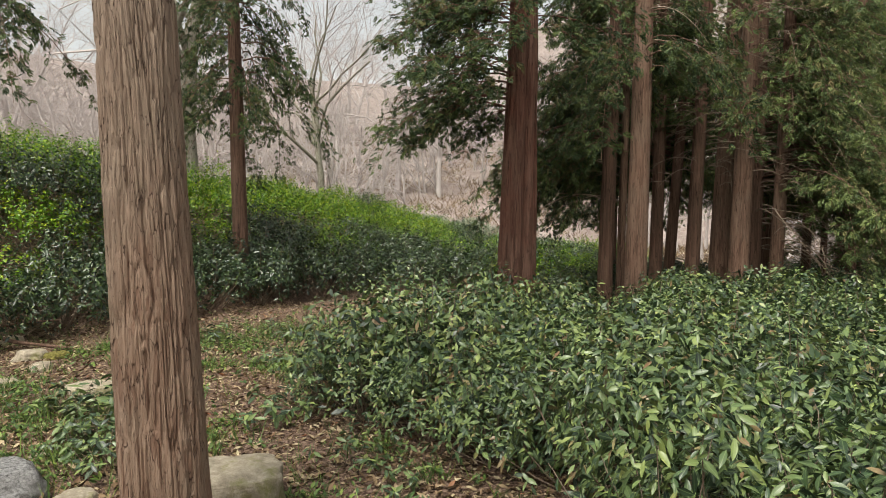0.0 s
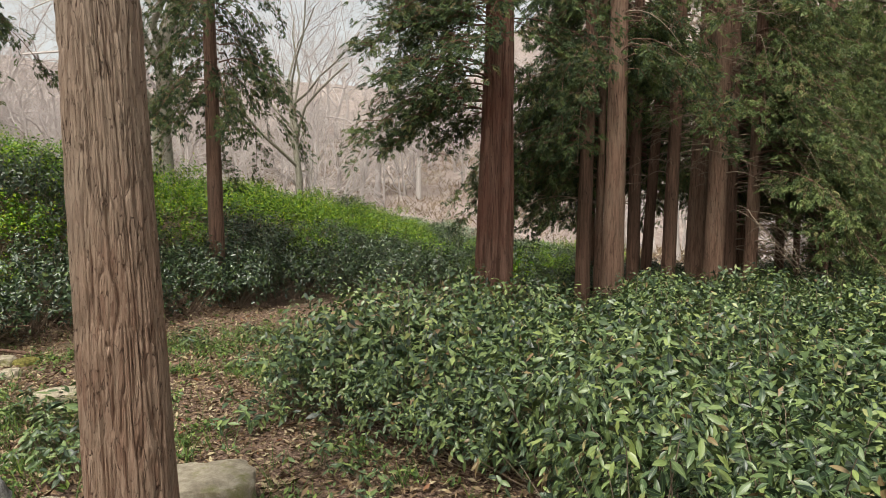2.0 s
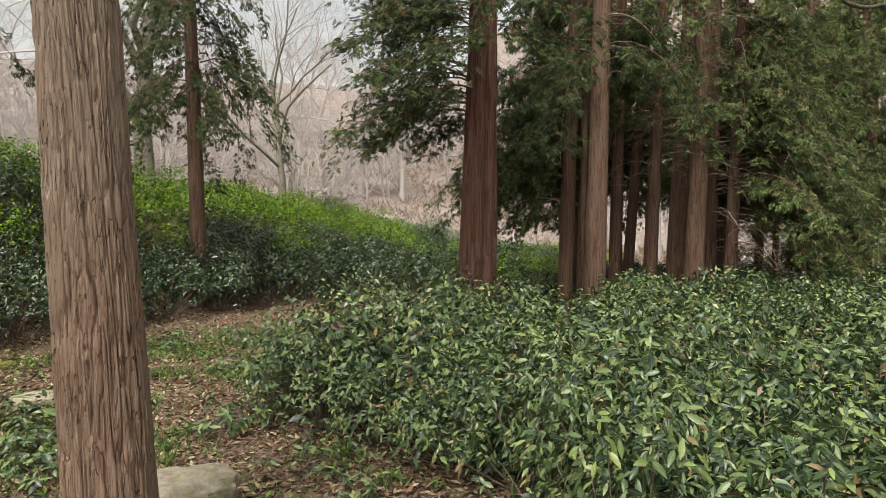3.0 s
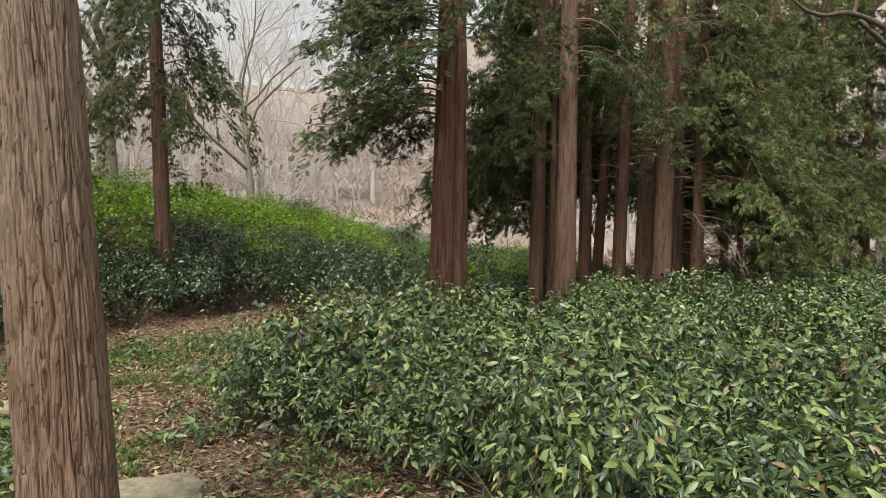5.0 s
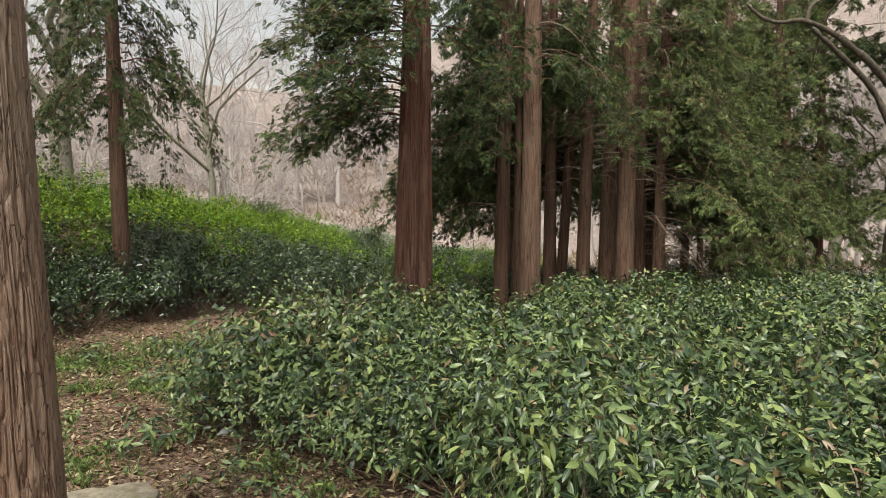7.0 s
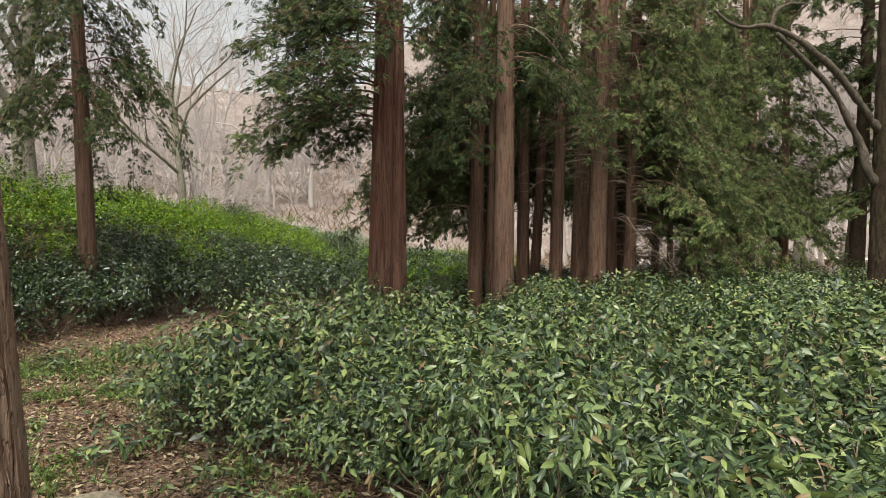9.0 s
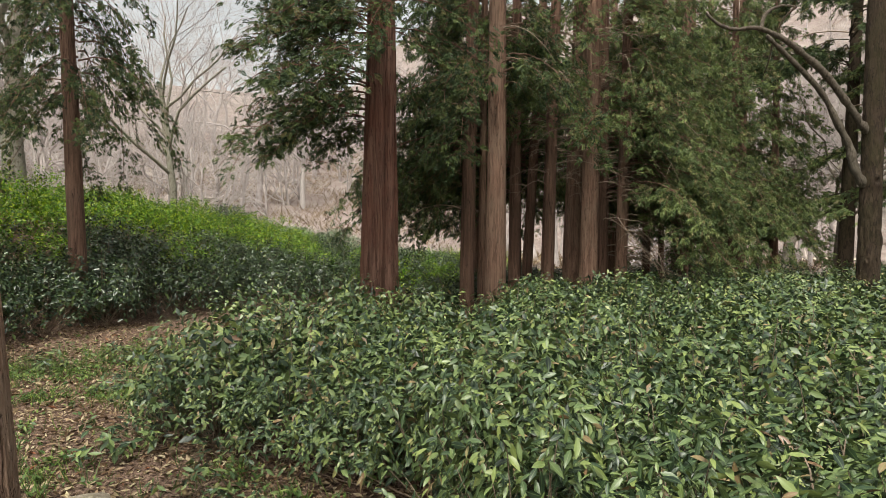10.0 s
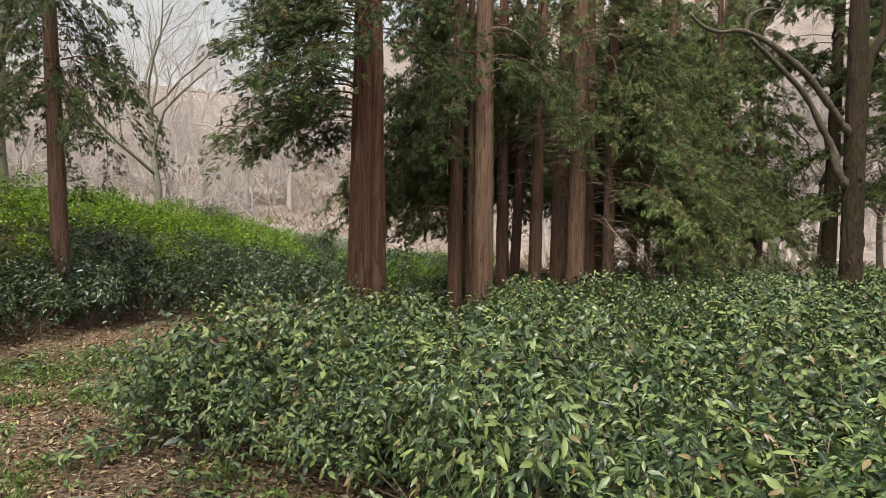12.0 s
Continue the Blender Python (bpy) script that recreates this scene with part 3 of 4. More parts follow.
# the trunk beside the camera; its crown is added out of view, high above the path
cypress(-1.14, 2.68, trunk_mesh(0.168, 5.6, 31, 420, 460, 0.009, (-0.385, 0.0), 0.12, 0.055, fibres=34, fissure=0.014, knots=[(-1.45, 1.17, 0.035, 0.014), (-1.75, 1.95, 0.02, 0.008), (-0.7, 0.75, 0.02, 0.007)]), BARK_NEAR,
        crown_meshes(301, 4.6, 5.4, 2.0, 9, 4, size=0.15), CYPRESS, "straight cypress trunk with weathered peeling bark beside the path")
# thin trunk in the foot of the bank
cypress(-3.55, 11.5, trunk_mesh(0.135, 9.0, 32, 48, 120, 0.008, (-0.33, 0.0), 0.2, 0.05), BARK_DEEP,
        crown_meshes(302, 3.5, 8.5, 1.8, 76, 9, size=0.09, droop=1.1, power=1.5, thick=1.5), CYPRESS, "slim cypress with hanging foliage in the tea bank")
# a cypress to the side whose limbs hang into view
cypress(-6.95, 9.5, trunk_mesh(0.13, 7.5, 34, 40, 90, 0.008, (0.0, 0.0), 0.2, 0.05), BARK_BROWN,
        crown_meshes(311, 3.1, 6.3, 2.2, 26, 8, (-60, 30), 0.105, droop=0.9, power=1.0), CYPRESS, "cypress whose hanging limbs reach over the tea bank")
# big red trunk in the tea bed
cypress(0.83, 7.48, trunk_mesh(0.235, 9.0, 33, 120, 240, 0.013, (0.06, 0.0), 0.1, 0.09, [(-1.3, 0.16, 0.05), (-2.2, 0.12, 0.022), (-0.6, 0.12, 0.02), (1.4, 0.3, 0.04)]), BARK_RED,
        crown_meshes(303, 2.8, 8.5, 1.75, 84, 11, (115, 245), 0.085, droop=0.42, power=1.6, thick=1.15), CYPRESS, "large fluted red-brown cypress standing in the tea bed",
        more=[crown_meshes(312, 3.5, 7.5, 1.3, 18, 10, (-30, 70), 0.095, droop=0.6)])

# the stand of trunks behind the tea bed: place, radius, lean, crown, turn
high = crown_meshes(304, 3.5, 7.0, 1.5, 26, 7, size=0.11, dead=40)
front_crown = crown_meshes(305, 3.7, 7.0, 1.5, 40, 10, (-70, 250), size=0.105, dead=6, droop=0.8, thick=1.2)
left_curtain = crown_meshes(308, 2.7, 6.5, 1.9, 50, 10, (95, 200), size=0.1, dead=6, droop=0.9, thick=1.2)
right_curtain = crown_meshes(309, 2.3, 7.0, 2.1, 56, 10, (-95, 40), size=0.105, dead=42, droop=0.8, thick=1.2)
curtain = crown_meshes(306, 2.6, 7.5, 2.2, 56, 7, size=0.125, dead=10, droop=0.8, power=1.1)
skirt = crown_meshes(316, 1.7, 8.0, 2.1, 84, 8, size=0.13, dead=4, droop=0.7, power=1.0)
front_lace = crown_meshes(320, 3.7, 6.5, 1.25, 24, 9, (-110, -10), size=0.1, dead=26, droop=0.8, thick=1.0)
STAND = [(2.48, 9.8, 0.115, 0.05, left_curtain, -0.2), (2.86, 10.3, 0.062, 0.02, left_curtain, 0.4), (2.76, 9.2, 0.155, 0.02, front_crown, 0.0), (3.66, 11.0, 0.105, 0.03, left_curtain, 0.1), (4.0, 11.4, 0.095, 0.25, left_curtain, -0.6),
         (4.12, 10.6, 0.115, 0.1, high, 3.3), (4.78, 11.1, 0.165, 0.1, high, 4.1), (4.75, 10.3, 0.160, 0.05, high, 5.0), (5.45, 11.2, 0.12, 0.0, right_curtain, 0.3), (5.4, 10.4, 0.105, 0.1, right_curtain, 0.0)]
for n, (x, y, r, lean, crown, turn) in enumerate(STAND):
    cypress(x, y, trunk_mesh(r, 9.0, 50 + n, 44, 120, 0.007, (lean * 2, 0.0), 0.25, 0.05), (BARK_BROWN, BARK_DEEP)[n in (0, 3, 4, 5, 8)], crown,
            CYPRESS if n < 3 else CYPRESS_LIT, "brown-barked cypress in the close stand behind the tea bed", turn, more=[front_lace] if n == 9 else ())
BACK = [(7.4, 12.4, 0.06, 0.0), (10.7, 17.0, 0.17, 0.0), (11.2, 17.2, 0.16, 0.05), (12.6, 18.3, 0.13, 0.0), (8.6, 13.4, 0.10, 0.0), (9.6, 15.2, 0.09, 0.0), (6.6, 11.6, 0.08, 0.0), (7.6, 15.0, 0.12, 0.0), (13.2, 17.6, 0.12, 0.0),
        (4.6, 13.6, 0.10, 0.0), (5.9, 13.3, 0.11, 0.0), (3.9, 14.6, 0.10, 0.0), (11.9, 15.8, 0.12, 0.0), (10.3, 14.0, 0.10, 0.0), (13.3, 16.2, 0.12, 0.0)]
for n, (x, y, r, lean) in enumerate(BACK):
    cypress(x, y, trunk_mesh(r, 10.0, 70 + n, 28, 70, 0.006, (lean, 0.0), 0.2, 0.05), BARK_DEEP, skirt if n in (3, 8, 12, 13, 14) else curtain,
            CYPRESS_LIT, "cypress with a dense curtain of foliage behind the tea bed", n * 1.9 + 0.4)


# ---- bare trees ----
def bare_meshes(seed, h, r, levels, spread, bushy=False, lean=0.0, kids=(5, 5, 4, 3, 3), bend=0.27):
    """A leafless tree: a forking trunk and limbs as one mesh, twigs as another."""
    g = np.random.RandomState(seed)
    wood, twigs = [], []

    def grow(p, d, r, L, lev):
        n = 6 if lev == 0 else 5 if lev == 1 else 4 if lev == 2 else 3
        pts = [p]
        for i in range(n):
            d = unit(d + g.randn(3) * (0.10 if lev == 0 else bend) + np.array([0, 0, 0.05]))
            pts.append(pts[-1] + d * L / n)
        end = 0.55 if lev < levels - 1 else 0.15
        rr = r * np.linspace(1, end, n + 1)
        if lev == 0:
            rr[0] *= 1.25
        (wood if lev < 2 else twigs).append(tube(pts, np.maximum(rr, 0.0035), 9 if lev == 0 else 6 if lev == 1 else 3))
        if lev == levels:
            return
        for i in range(kids[lev] + (3 if bushy and lev == 0 else 0)):
            t = (0.05 if bushy and lev == 0 else 0.35) + 0.65 * (i + g.rand()) / (kids[lev] + (3 if bushy and lev == 0 else 0))
            j = min(t, 0.999) * n
            q = pts[int(j)] + (pts[int(j) + 1] - pts[int(j)]) * (j - int(j))
            e = unit(np.cross(d, g.randn(3)))
            grow(q, unit(d * (0.75 - 0.1 * lev) + e * spread * (0.6 + 0.6 * g.rand())), max(r * (1 - 0.5 * t) * 0.55, 0.004), L * (0.62 + 0.16 * g.rand()), lev + 1)

    grow(np.array([0.0, 0, -0.1]), np.array([lean, 0, 1.0]), r, h * 0.5, 0)
    return smooth(np_mesh("trunk", wood[:1])), [smooth(np_mesh("limb", [w])) for w in wood[1:]], np_mesh("crown", twigs)


def bare_tree(meshes, wood, m, label, group="bare trees on the hillside", name="bare_tree"):
    ob = empty(name, label, "bare tree", group)
    part("trunk", meshes[0], wood, ob)
    for me in meshes[1]:
        part("limb", me, wood, ob)
    tw = part("crown", meshes[2], TWIG, ob, "fine leafless grey-pink twigs")
    tw["kind"] = "stuff"
    ob.matrix_basis = m
    return ob


bare_tree(bare_meshes(401, 11, 0.24, 4, 0.8, kids=(7, 6, 4, 3), bend=0.34), BARK_GREY, pose(-5.87, 15.1, gz(-5.87, 15.1)), "old bare tree with pale lichen on grey bark behind the bank", "bare trees behind the bank")
bare_tree(bare_meshes(436, 9, 0.12, 4, 0.62, lean=-0.05, kids=(9, 6, 5, 3), bend=0.2), BARK_GREY, pose(-3.75, 20.1, gz(-3.75, 20.1)), "slim bare grey tree behind the tea bank", "bare trees behind the bank")
bare_tree(bare_meshes(404, 10, 0.17, 4, 0.8, lean=0.1, kids=(7, 6, 4, 3), bend=0.34), BARK_GREY, pose(20.8, 24.1, gz(20.8, 24.1)), "bare pale-barked tree near the sandy path", "bare trees beyond the bed")
bare_tree(bare_meshes(405, 10, 0.2, 4, 0.8, lean=0.25), BARK_GREY, pose(24.5, 25.5, gz(24.5, 25.5)), "bare pale-barked tree near the sandy path", "bare trees beyond the bed")

hill_kinds = [bare_meshes(410 + i, 9, 0.14, 4, 0.8, kids=(5, 5, 4, 2, 2)) for i in range(4)]
shrub_kinds = [bare_meshes(420 + i, 4.5, 0.045, 3, 0.75, True, kids=(5, 4, 3, 3)) for i in range(3)]
g = np.random.RandomState(21)
for i in range(160):
    a, R = radians((-48 + 105 * g.rand()) if i < 115 else (18 + 36 * g.rand())), 27 + 55 * g.rand() ** 1.2
    x, y = R * math.sin(a), R * math.cos(a)
    k_ = 0.6 + 0.5 * g.rand()
    bare_tree(hill_kinds[i % 4], TWIG, pose(x, y, gz(x, y), 0, 0, g.rand() * 360) @ Matrix.Diagonal((k_, k_, k_, 1)), "leafless grey-pink tree on the wooded hillside")
grove_kinds = [bare_meshes(440 + i, 9, 0.12, 4, 0.8, kids=(6, 5, 4, 2), bend=0.3) for i in range(2)]
for i in range(9):
    a, R = radians(36 + 13 * g.rand()), 24 + 12 * g.rand()
    x, y = R * math.sin(a), R * math.cos(a)
    bare_tree(grove_kinds[i % 2], BARK_LIMB, pose(x, y, gz(x, y), 0, 0, g.rand() * 360), "leafless grey tree between the grove and the path", "bare trees beyond the bed")
for i in range(190):
    a, R = radians(-42 + 62 * g.rand()), 23 + 26 * g.rand()
    x, y = R * math.sin(a), R * math.cos(a)
    if (x + 4.6) * -0.868 + (y - 8.3) * 0.495 < 6.5 and x < 9:
        continue
    k_ = 0.8 + 0.7 * g.rand()
    bare_tree(shrub_kinds[i % 3], TWIG, pose(x, y, gz(x, y), 0, 0, g.rand() * 360) @ Matrix.Diagonal((k_, k_, k_, 1)), "leafless grey-pink shrub at the foot of the hill", "bare shrubs at the hill's foot", "bare_shrub")

for i in range(60):
    a, R = radians(29 + 24 * g.rand()), 46 + 30 * g.rand()
    x, y = R * math.sin(a), R * math.cos(a)
    k_ = 0.8 + 0.8 * g.rand()
    bare_tree(shrub_kinds[i % 3], TWIG, pose(x, y, gz(x, y), 0, 0, g.rand() * 360) @ Matrix.Diagonal((k_, k_, k_, 1)), "leafless grey-pink shrub at the foot of the hill", "bare shrubs at the hill's foot", "bare_shrub")

# ---- dark mossy tree with an arching double limb ----
mossy = empty("mossy_tree", "dark rough-barked mossy tree with arching bare limbs", "tree")
part("trunk", trunk_mesh(0.158, 7.5, 91, 96, 260, 0.024, (0.16, 0.0), 0.18, 0.035, fibres=14, fissure=0.016, knots=[(-1.9, 2.5, 0.09, 0.05), (-0.9, 3.7, 0.08, 0.05), (-0.5, 1.5, 0.07, 0.04), (-2.4, 1.2, 0.06, 0.03)]), BARK_DARK, mossy)


def limb(points, r0, r1, parent, bark, name="limb"):
    """A knotty limb through a few control points."""
    p = np.array(points, float)
    t = np.linspace(0, len(p) - 1, len(p) * 5)
    i = np.clip(t.astype(int), 0, len(p) - 2)
    f = (t - i)[:, None]
    pm, p2 = p[np.maximum(i - 1, 0)], p[np.minimum(i + 2, len(p) - 1)]
    q = 0.5 * (2 * p[i] + (p[i + 1] - pm) * f + (2 * pm - 5 * p[i] + 4 * p[i + 1] - p2) * f ** 2 + (3 * p[i] - pm - 3 * p[i + 1] + p2) * f ** 3)
    g = np.random.RandomState(len(points) * 7)
    r = np.linspace(r0, r1, len(q)) * (1 + 0.12 * g.randn(len(q)))
    return part(name, smooth(np_mesh(name, [tube(q, r, 9)])), bark, parent)


limb([(0.06, 0, 3.6), (0.2, 0, 4.1), (0.36, 0, 4.6), (0.62, 0, 5.15), (0.8, 0.1, 6.4)], 0.1, 0.05, mossy, BARK_DARK)
limb([(0.0, 0, 3.2), (-0.18, 0, 3.38), (-0.5, 0, 3.74), (-0.93, 0, 4.18), (-1.4, 0, 4.5), (-1.75, 0, 4.69), (-2.2, 0, 4.82), (-2.6, 0, 4.77), (-2.88, 0, 4.82), (-3.12, 0, 4.98)], 0.075, 0.02, mossy, BARK_LIMB)
limb([(-0.02, 0.02, 2.3), (-0.26, 0.03, 2.62), (-0.36, 0.05, 3.0), (-0.6, 0.05, 3.38), (-0.92, 0.05, 3.86), (-1.44, 0.04, 4.3), (-2.02, 0.0, 4.7)], 0.078, 0.034, mossy, BARK_LIMB)
limb([(-2.13, 0, 4.82), (-2.05, 0, 5.06), (-1.77, 0, 5.21), (-1.49, 0, 5.21)], 0.034, 0.018, mossy, BARK_LIMB)
limb([(-1.49, 0, 5.21), (-1.7, 0, 5.02), (-1.84, 0, 4.76)], 0.02, 0.01, mossy, BARK_DARK)
limb([(-1.9, 0.02, 4.6), (-1.95, 0.05, 4.3), (-2.0, 0.1, 4.1)], 0.014, 0.006, mossy, BARK_DARK)
limb([(0.1, 0.05, 2.6), (0.6, 0.1, 2.85), (1.2, 0.3, 2.7), (1.9, 0.4, 2.9)], 0.03, 0.008, mossy, BARK_LIMB)
# leaning forked tree with pale smooth bark between the grove and the path
leaning = empty("bare_tree", "leaning forked bare tree with pale smooth bark", "bare tree", "bare trees beyond the bed")
limb([(0, 0, -0.1), (0.2, 0, 0.8), (0.6, 0, 1.8), (1.14, 0, 2.9), (1.84, 0, 3.6), (2.43, 0, 4.15), (3.4, 0.2, 5.3), (3.9, 0.2, 6.6)], 0.19, 0.04, leaning, BARK_GREY, "trunk")
limb([(0.43, 0.3, -0.1), (0.55, 0.3, 1.2), (0.76, 0.3, 2.3), (0.92, 0.3, 4.1), (0.62, 0.3, 5.2), (0.9, 0.3, 6.4), (0.7, 0.3, 8.0)], 0.16, 0.04, leaning, BARK_GREY, "trunk")
limb([(1.14, 0, 2.9), (0.98, 0, 3.7), (1.32, 0, 4.6), (1.2, 0, 5.8), (1.7, 0, 7.0)], 0.1, 0.03, leaning, BARK_GREY)
limb([(0.92, 0.3, 4.1), (0.4, 0.3, 4.7), (0.1, 0.3, 5.6), (-0.4, 0.2, 6.2)], 0.07, 0.02, leaning, BARK_GREY)
limb([(2.43, 0, 4.15), (2.5, 0, 4.9), (2.2, 0, 5.7), (2.4, 0, 6.8)], 0.07, 0.02, leaning, BARK_GREY)
limb([(0.3, 0, 1.0), (-0.2, 0, 1.7), (-0.35, 0, 2.6), (-0.8, 0, 3.3)], 0.06, 0.02, leaning, BARK_GREY)
twigs = part("crown", bare_meshes(403, 7, 0.05, 4, 0.9, kids=(8, 6, 4, 3), bend=0.34)[2], TWIG, leaning, "fine leafless grey-pink twigs")
twigs["kind"] = "stuff"
twigs.location = (1.0, 0.2, 2.6)
leaning.matrix_basis = pose(16.9, 20.1, gz(16.9, 20.1))
mossy.matrix_basis = pose(9.27, 9.12, gz(9.27, 9.12))
conifer = crown_meshes(307, 5.4, 12.0, 3.6, 46, 6, size=0.19, droop=0.35, power=0.9, dead=10)
cypress(13.68, 14.1, trunk_mesh(0.185, 12.0, 92, 32, 90, 0.012, (0.4, 0.0), 0.35, 0.05), BARK_DARK, conifer, CYPRESS, "dark conifer with thin horizontal foliage")

side_limbs = crown_meshes(330, 2.4, 9.5, 3.4, 64, 6, (120, 250), size=0.16, droop=0.3, power=1.0, dead=10)
cypress(15.6, 13.2, trunk_mesh(0.17, 12.0, 95, 32, 70, 0.01, (0.2, 0.0), 0.25, 0.05), BARK_DARK, side_limbs, CYPRESS_LIT, "dark conifer with long horizontal limbs over the tea bed")

# ---- stones ----
def boulder(x, y, z, sx, sy, sz, seed, label, turn=0.0, flat=0.55, stone=STONE, boxy=1.0):
    bm = bmesh.new()
    bmesh.ops.create_icosphere(bm, subdivisions=5, radius=1)
    for v in bm.verts:
        p = Vector([math.copysign(abs(q) ** boxy, q) for q in v.co])
        k_ = 1 + 0.22 * noise.noise(p * 1.3 + Vector((seed, 0, 0))) + 0.09 * noise.noise(p * 3.1 + Vector((0, seed, 0))) + 0.035 * noise.noise(p * 8) + 0.014 * noise.noise(p * 22)
        p *= k_
        if p.z > flat:
            p.z = flat + (p.z - flat) * 0.14
        v.co = Vector((p.x * sx, p.y * sy, p.z * sz))
    me = bpy.data.meshes.new("boulder")
    bm.to_mesh(me)
    bm.free()
    ob = tagged(part("boulder", smooth(me), stone), label, "stone", "stones beside the path")
    ob.matrix_basis = pose(x, y, gz(x, y) + z, 0, 0, turn)


boulder(-1.13, 3.5, 0.03, 0.25, 0.23, 0.40, 3, "flat-topped tan stone block at the foot of the trunk", 8, 0.38, SANDSTONE, 0.72)
boulder(-2.38, 3.4, -0.02, 0.22, 0.25, 0.27, 8, "rounded speckled grey boulder beside the path", 40, 0.8, GRANITE)
boulder(-3.05, 5.7, -0.03, 0.28, 0.2, 0.17, 13, "low flat tan stone half sunk in leaf litter", 12, 0.6, SANDSTONE, 0.8)
boulder(-4.1, 6.85, -0.02, 0.14, 0.12, 0.13, 17, "small stone covered with yellow-green moss", 60, 0.7, MOSSY)
boulder(-4.36, 6.82, -0.02, 0.16, 0.14, 0.17, 23, "weathered tan stone edging the path", 30, 0.7, SANDSTONE, 0.85)
boulder(-3.95, 6.35, -0.02, 0.12, 0.11, 0.14, 37, "small weathered tan stone in the leaf litter", 75, 0.7, SANDSTONE)
boulder(-5.15, 7.65, -0.02, 0.2, 0.16, 0.15, 41, "weathered tan stone under the tea bushes", 15, 0.7, SANDSTONE)
boulder(-3.96, 5.75, -0.03, 0.16, 0.13, 0.14, 43, "low tan stone in the leaf litter", 50, 0.6, SANDSTONE)
boulder(-2.58, 4.12, -0.03, 0.11, 0.08, 0.08, 29, "small flat stone in the leaf litter", 20, 0.5, SANDSTONE)
boulder(-1.98, 3.42, -0.03, 0.12, 0.1, 0.12, 31, "small tan stone beside the boulder", 20, 0.7, SANDSTONE)

# fallen branch under the bank
fallen = empty("fallen_branch", "crooked bare fallen branch under the tea bushes", "branch")
limb([(0, 0, 0.0), (0.45, -0.1, 0.06), (0.9, -0.18, 0.02), (1.4, -0.1, 0.03), (2.0, 0.15, 0.0)], 0.035, 0.012, fallen, BARK_DEEP)
limb([(0.5, -0.1, 0.05), (0.8, 0.1, 0.16), (1.2, 0.25, 0.24)], 0.018, 0.006, fallen, BARK_DEEP)
fallen.matrix_basis = pose(-5.75, 7.75, gz(-5.75, 7.75) + 0.03, 0, 6, -17)

# ---- leaf litter, herbs and grass ----
def on_ground(n, seed, x0, x1, y0, y1, keep):
    g = np.random.RandomState(seed)
    x, y = x0 + (x1 - x0) * g.rand(n), y0 + (y1 - y0) * g.rand(n)
    ok = keep(x, y, g)
    return np.stack([x[ok], y[ok], ground_z(x[ok], y[ok])], -1), g


P_, g = on_ground(165000, 61, -8, 3.0, -3.0, 11.5, lambda x, y, g: g.rand(len(x)) < np.clip(1.5 - y / 9, 0.35, 1) * np.where(y < 1.2, 0.2, 1))
n_ = len(P_)
a_ = g.rand(n_) * 6.3
P_[:, 2] += 0.012 + 0.02 * g.rand(n_)
ax_ = np.stack([np.cos(a_), np.sin(a_), g.randn(n_) * 0.35], -1)
CURLED = (np.array([(0, 0, 0), (0, 0.5, -0.06), (0, 1, 0.05), (-0.18, 0.5, 0.08), (0.18, 0.48, 0.05)], float), LEAF_MID[1])
lit = part("leaf_litter", np_mesh("leaf_litter", [stamp(CURLED, P_, frames(ax_, np.array([0, 0, 1.0]) + g.randn(n_, 3) * 0.5), 0.025 + 0.06 * g.rand(n_) ** 1.6)]), LITTER)
tagged(lit, "brown and tan dead leaves strewn over the ground", "leaf litter", kind="stuff")

PATCHES = [(-2.8, 7.8, 0.6), (-2.0, 8.6, 0.5), (-3.0, 4.9, 0.55), (-2.5, 5.3, 0.4), (-0.45, 4.3, 0.16), (-0.1, 3.95, 0.12), (-2.4, 3.9, 0.4), (-3.9, 5.4, 0.5), (-1.7, 4.4, 0.3), (-1.45, 6.6, 0.45), (-0.75, 3.5, 0.2), (-3.6, 7.2, 0.4), (-0.2, 3.3, 0.2), (-2.35, 6.6, 0.25)]


def patchy(x, y, g):
    w = np.zeros(len(x))
    for cx, cy, r in PATCHES:
        w = np.maximum(w, np.exp(-((x - cx) ** 2 + (y - cy) ** 2) / r ** 2))
    return g.rand(len(x)) < w * 0.85 + 0.03


P_, g = on_ground(17000, 62, -6.5, 1.0, 2.0, 10.5, patchy)
per = 6
n_ = len(P_) * per
O_ = np.repeat(P_ + np.array([0, 0, 0.03]), per, 0) + g.randn(n_, 3) * np.array([0.02, 0.02, 0.015])
a_ = g.rand(n_) * 6.3
ax_ = np.stack([np.cos(a_), np.sin(a_), 0.5 + 0.5 * g.rand(n_)], -1)
tagged(part("ground_herbs", np_mesh("ground_herbs", [stamp(LEAF_MID, O_, frames(ax_, np.array([0, 0, 1.0]) + g.randn(n_, 3) * 0.3), np.repeat(0.03 + 0.035 * g.rand(len(P_)), per))]), WEED), "low fresh green herbs growing through dead leaves", "herbs", kind="stuff")

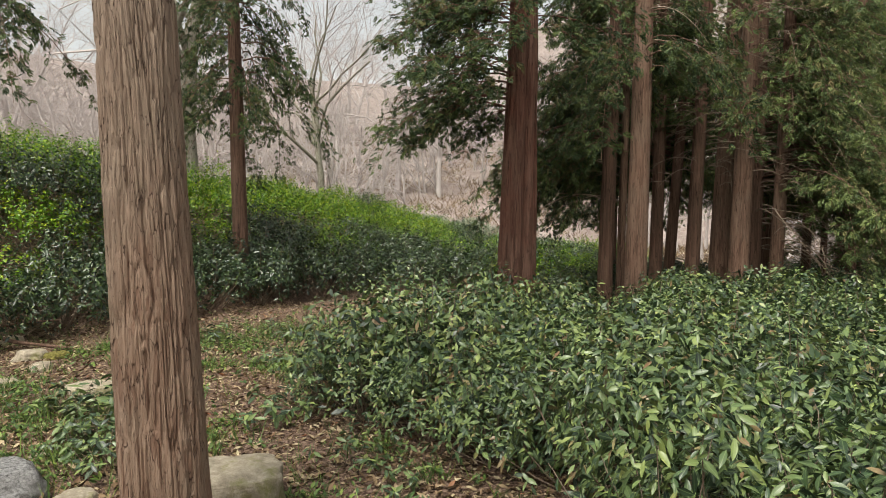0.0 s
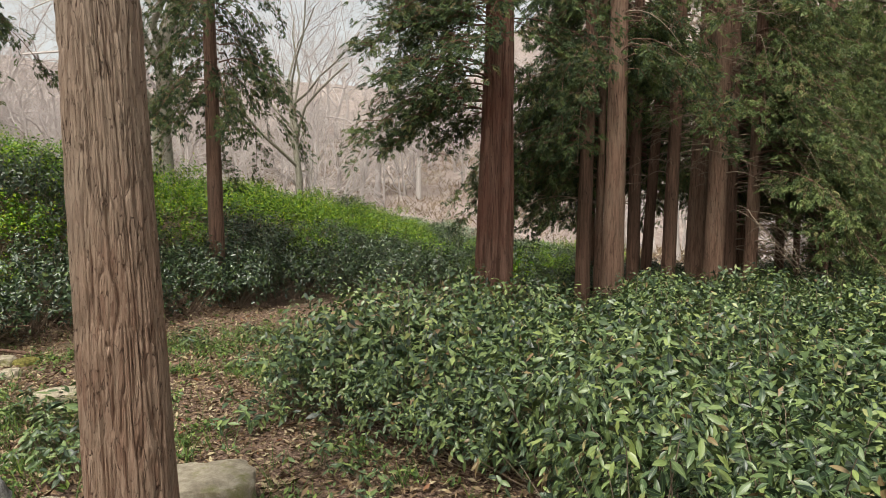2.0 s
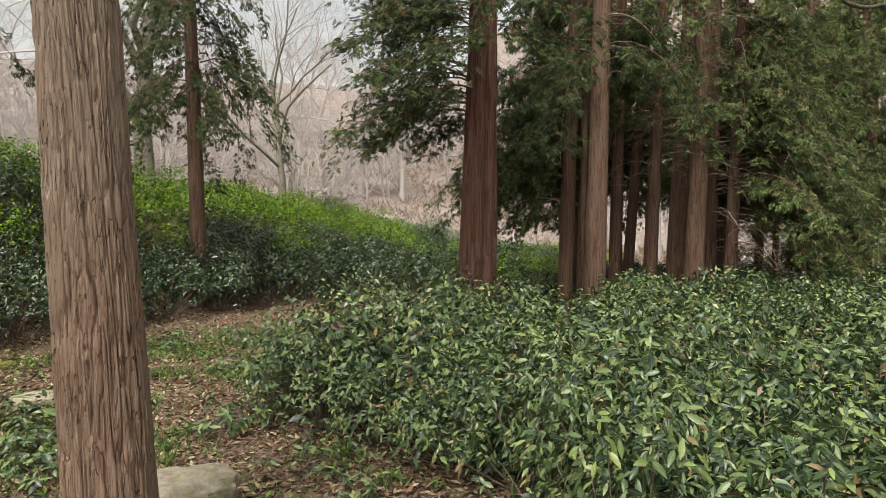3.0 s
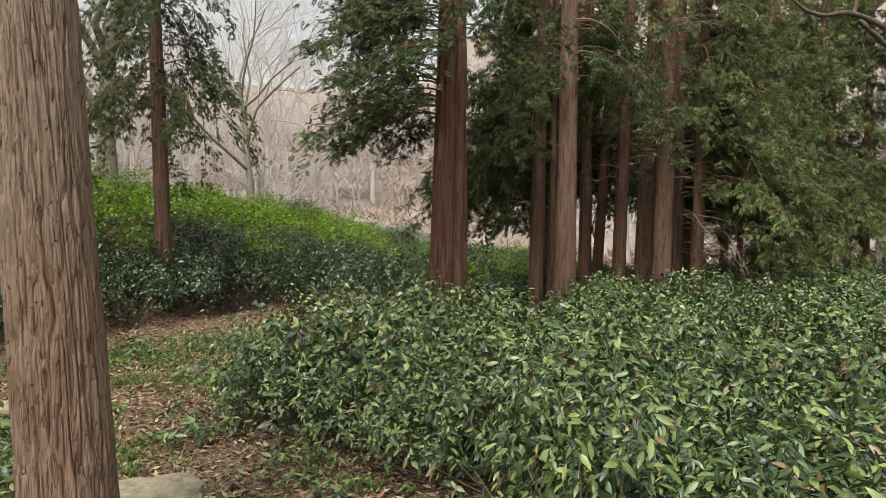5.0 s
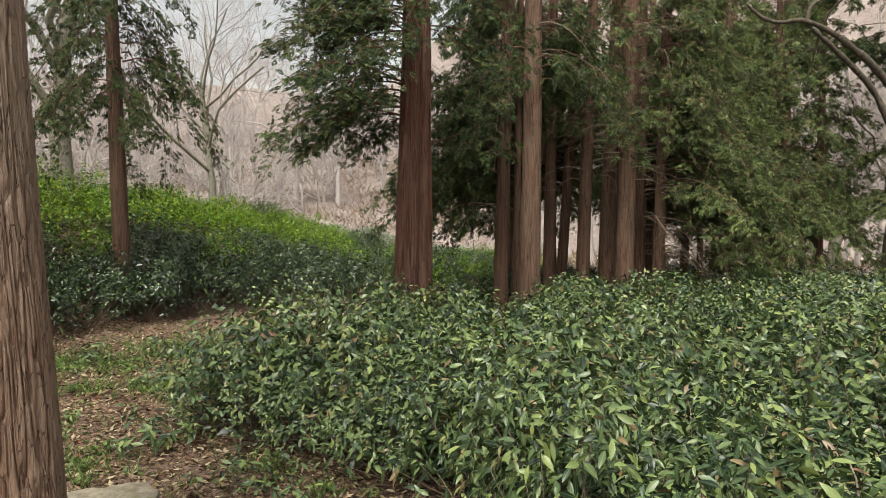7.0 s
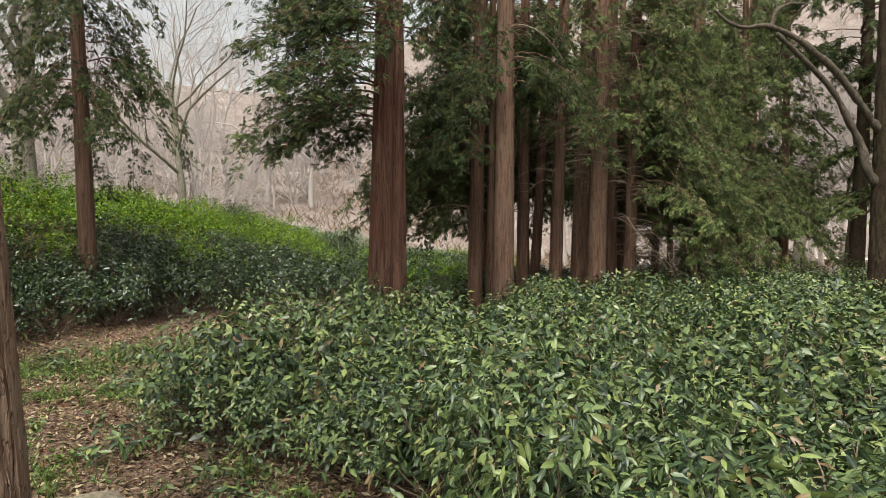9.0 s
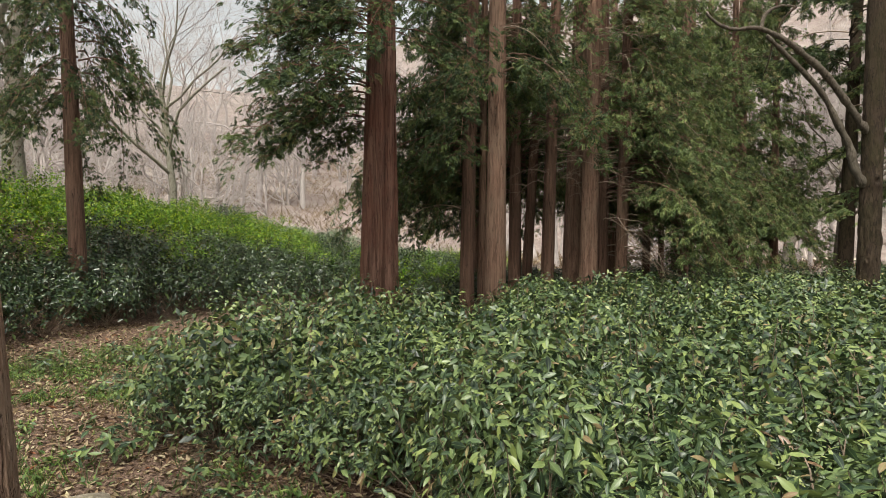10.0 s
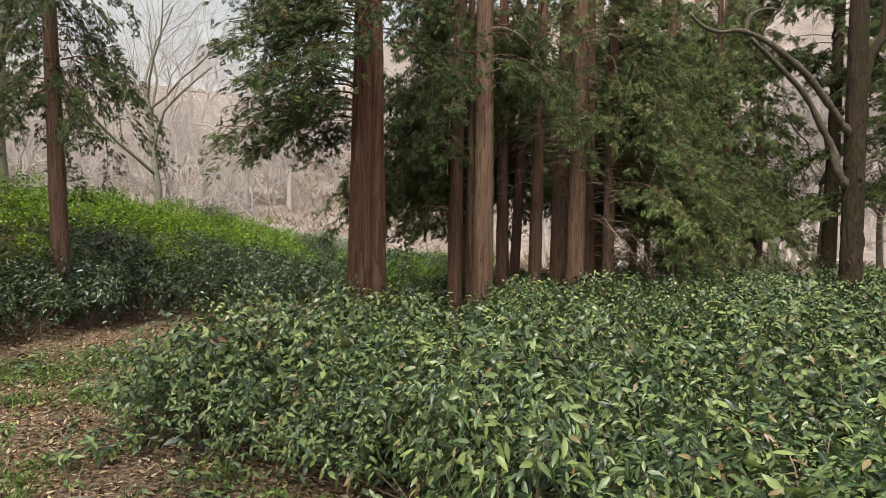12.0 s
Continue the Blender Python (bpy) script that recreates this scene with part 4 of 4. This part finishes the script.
BLADE = (np.array([(-0.018, 0, 0), (0.018, 0, 0), (0.012, 0.55, -0.05), (-0.012, 0.55, -0.05), (0, 1, -0.25)], float), np.array([(0, 1, 2), (0, 2, 3), (3, 2, 4)]))
P_, g = on_ground(9000, 63, -6.5, 1.0, 2.0, 9.5, patchy)
n_ = len(P_) * 5
O_ = np.repeat(P_, 5, 0) + g.randn(n_, 3) * np.array([0.03, 0.03, 0.0])
a_ = g.rand(n_) * 6.3
ax_ = np.stack([np.cos(a_) * 0.5, np.sin(a_) * 0.5, np.ones(n_)], -1)
tagged(part("grass", np_mesh("grass", [stamp(BLADE, O_, frames(ax_, g.randn(n_, 3)), 0.08 + 0.12 * g.rand(n_))]), WEED), "thin tufts of green grass", "grass", kind="stuff")

P_, g = on_ground(60000, 64, -14, 26, 22, 46, lambda x, y, g: (np.hypot(x, y) > 23) & (np.sin(x * 1.3 + 2 * np.sin(y * 0.9)) + 1.2 * g.rand(len(x)) > 0.2))
n_ = len(P_)
a_ = g.rand(n_) * 6.3
ax_ = np.stack([np.cos(a_) * 0.9, np.sin(a_) * 0.9, 0.3 + g.rand(n_)], -1)
tagged(part("dry_grass", np_mesh("dry_grass", [stamp(BLADE, P_, frames(ax_, g.randn(n_, 3)), 0.2 + 0.45 * g.rand(n_))]), LITTER), "dry tan grass and dead stalks on the slope", "dry grass", kind="stuff")

# small seedlings and low leafy shoots of tea beside the bed
g = np.random.RandomState(77)
for x, y, k_ in ((-2.85, 4.95, 0.4), (-2.6, 5.15, 0.42), (-2.5, 4.55, 0.4), (-2.25, 4.25, 0.36), (-2.0, 3.85, 0.32), (-2.75, 7.75, 0.36), (-1.3, 4.8, 0.36), (-0.62, 4.05, 0.3), (-1.75, 6.7, 0.3), (-2.2, 8.3, 0.34), (-0.3, 3.75, 0.24), (-2.45, 4.2, 0.26), (-3.3, 7.4, 0.3)):
    m = pose(x, y, gz(x, y), 0, 0, g.rand() * 360) @ Matrix.Diagonal((k_ * 1.5, k_ * 1.5, k_ * 1.1, 1))
    tea_bush(seedling, TEA_NEAR, m, "small leafy tea seedling growing through dead leaves", "tea seedlings beside the bed").name = "tea_seedling"
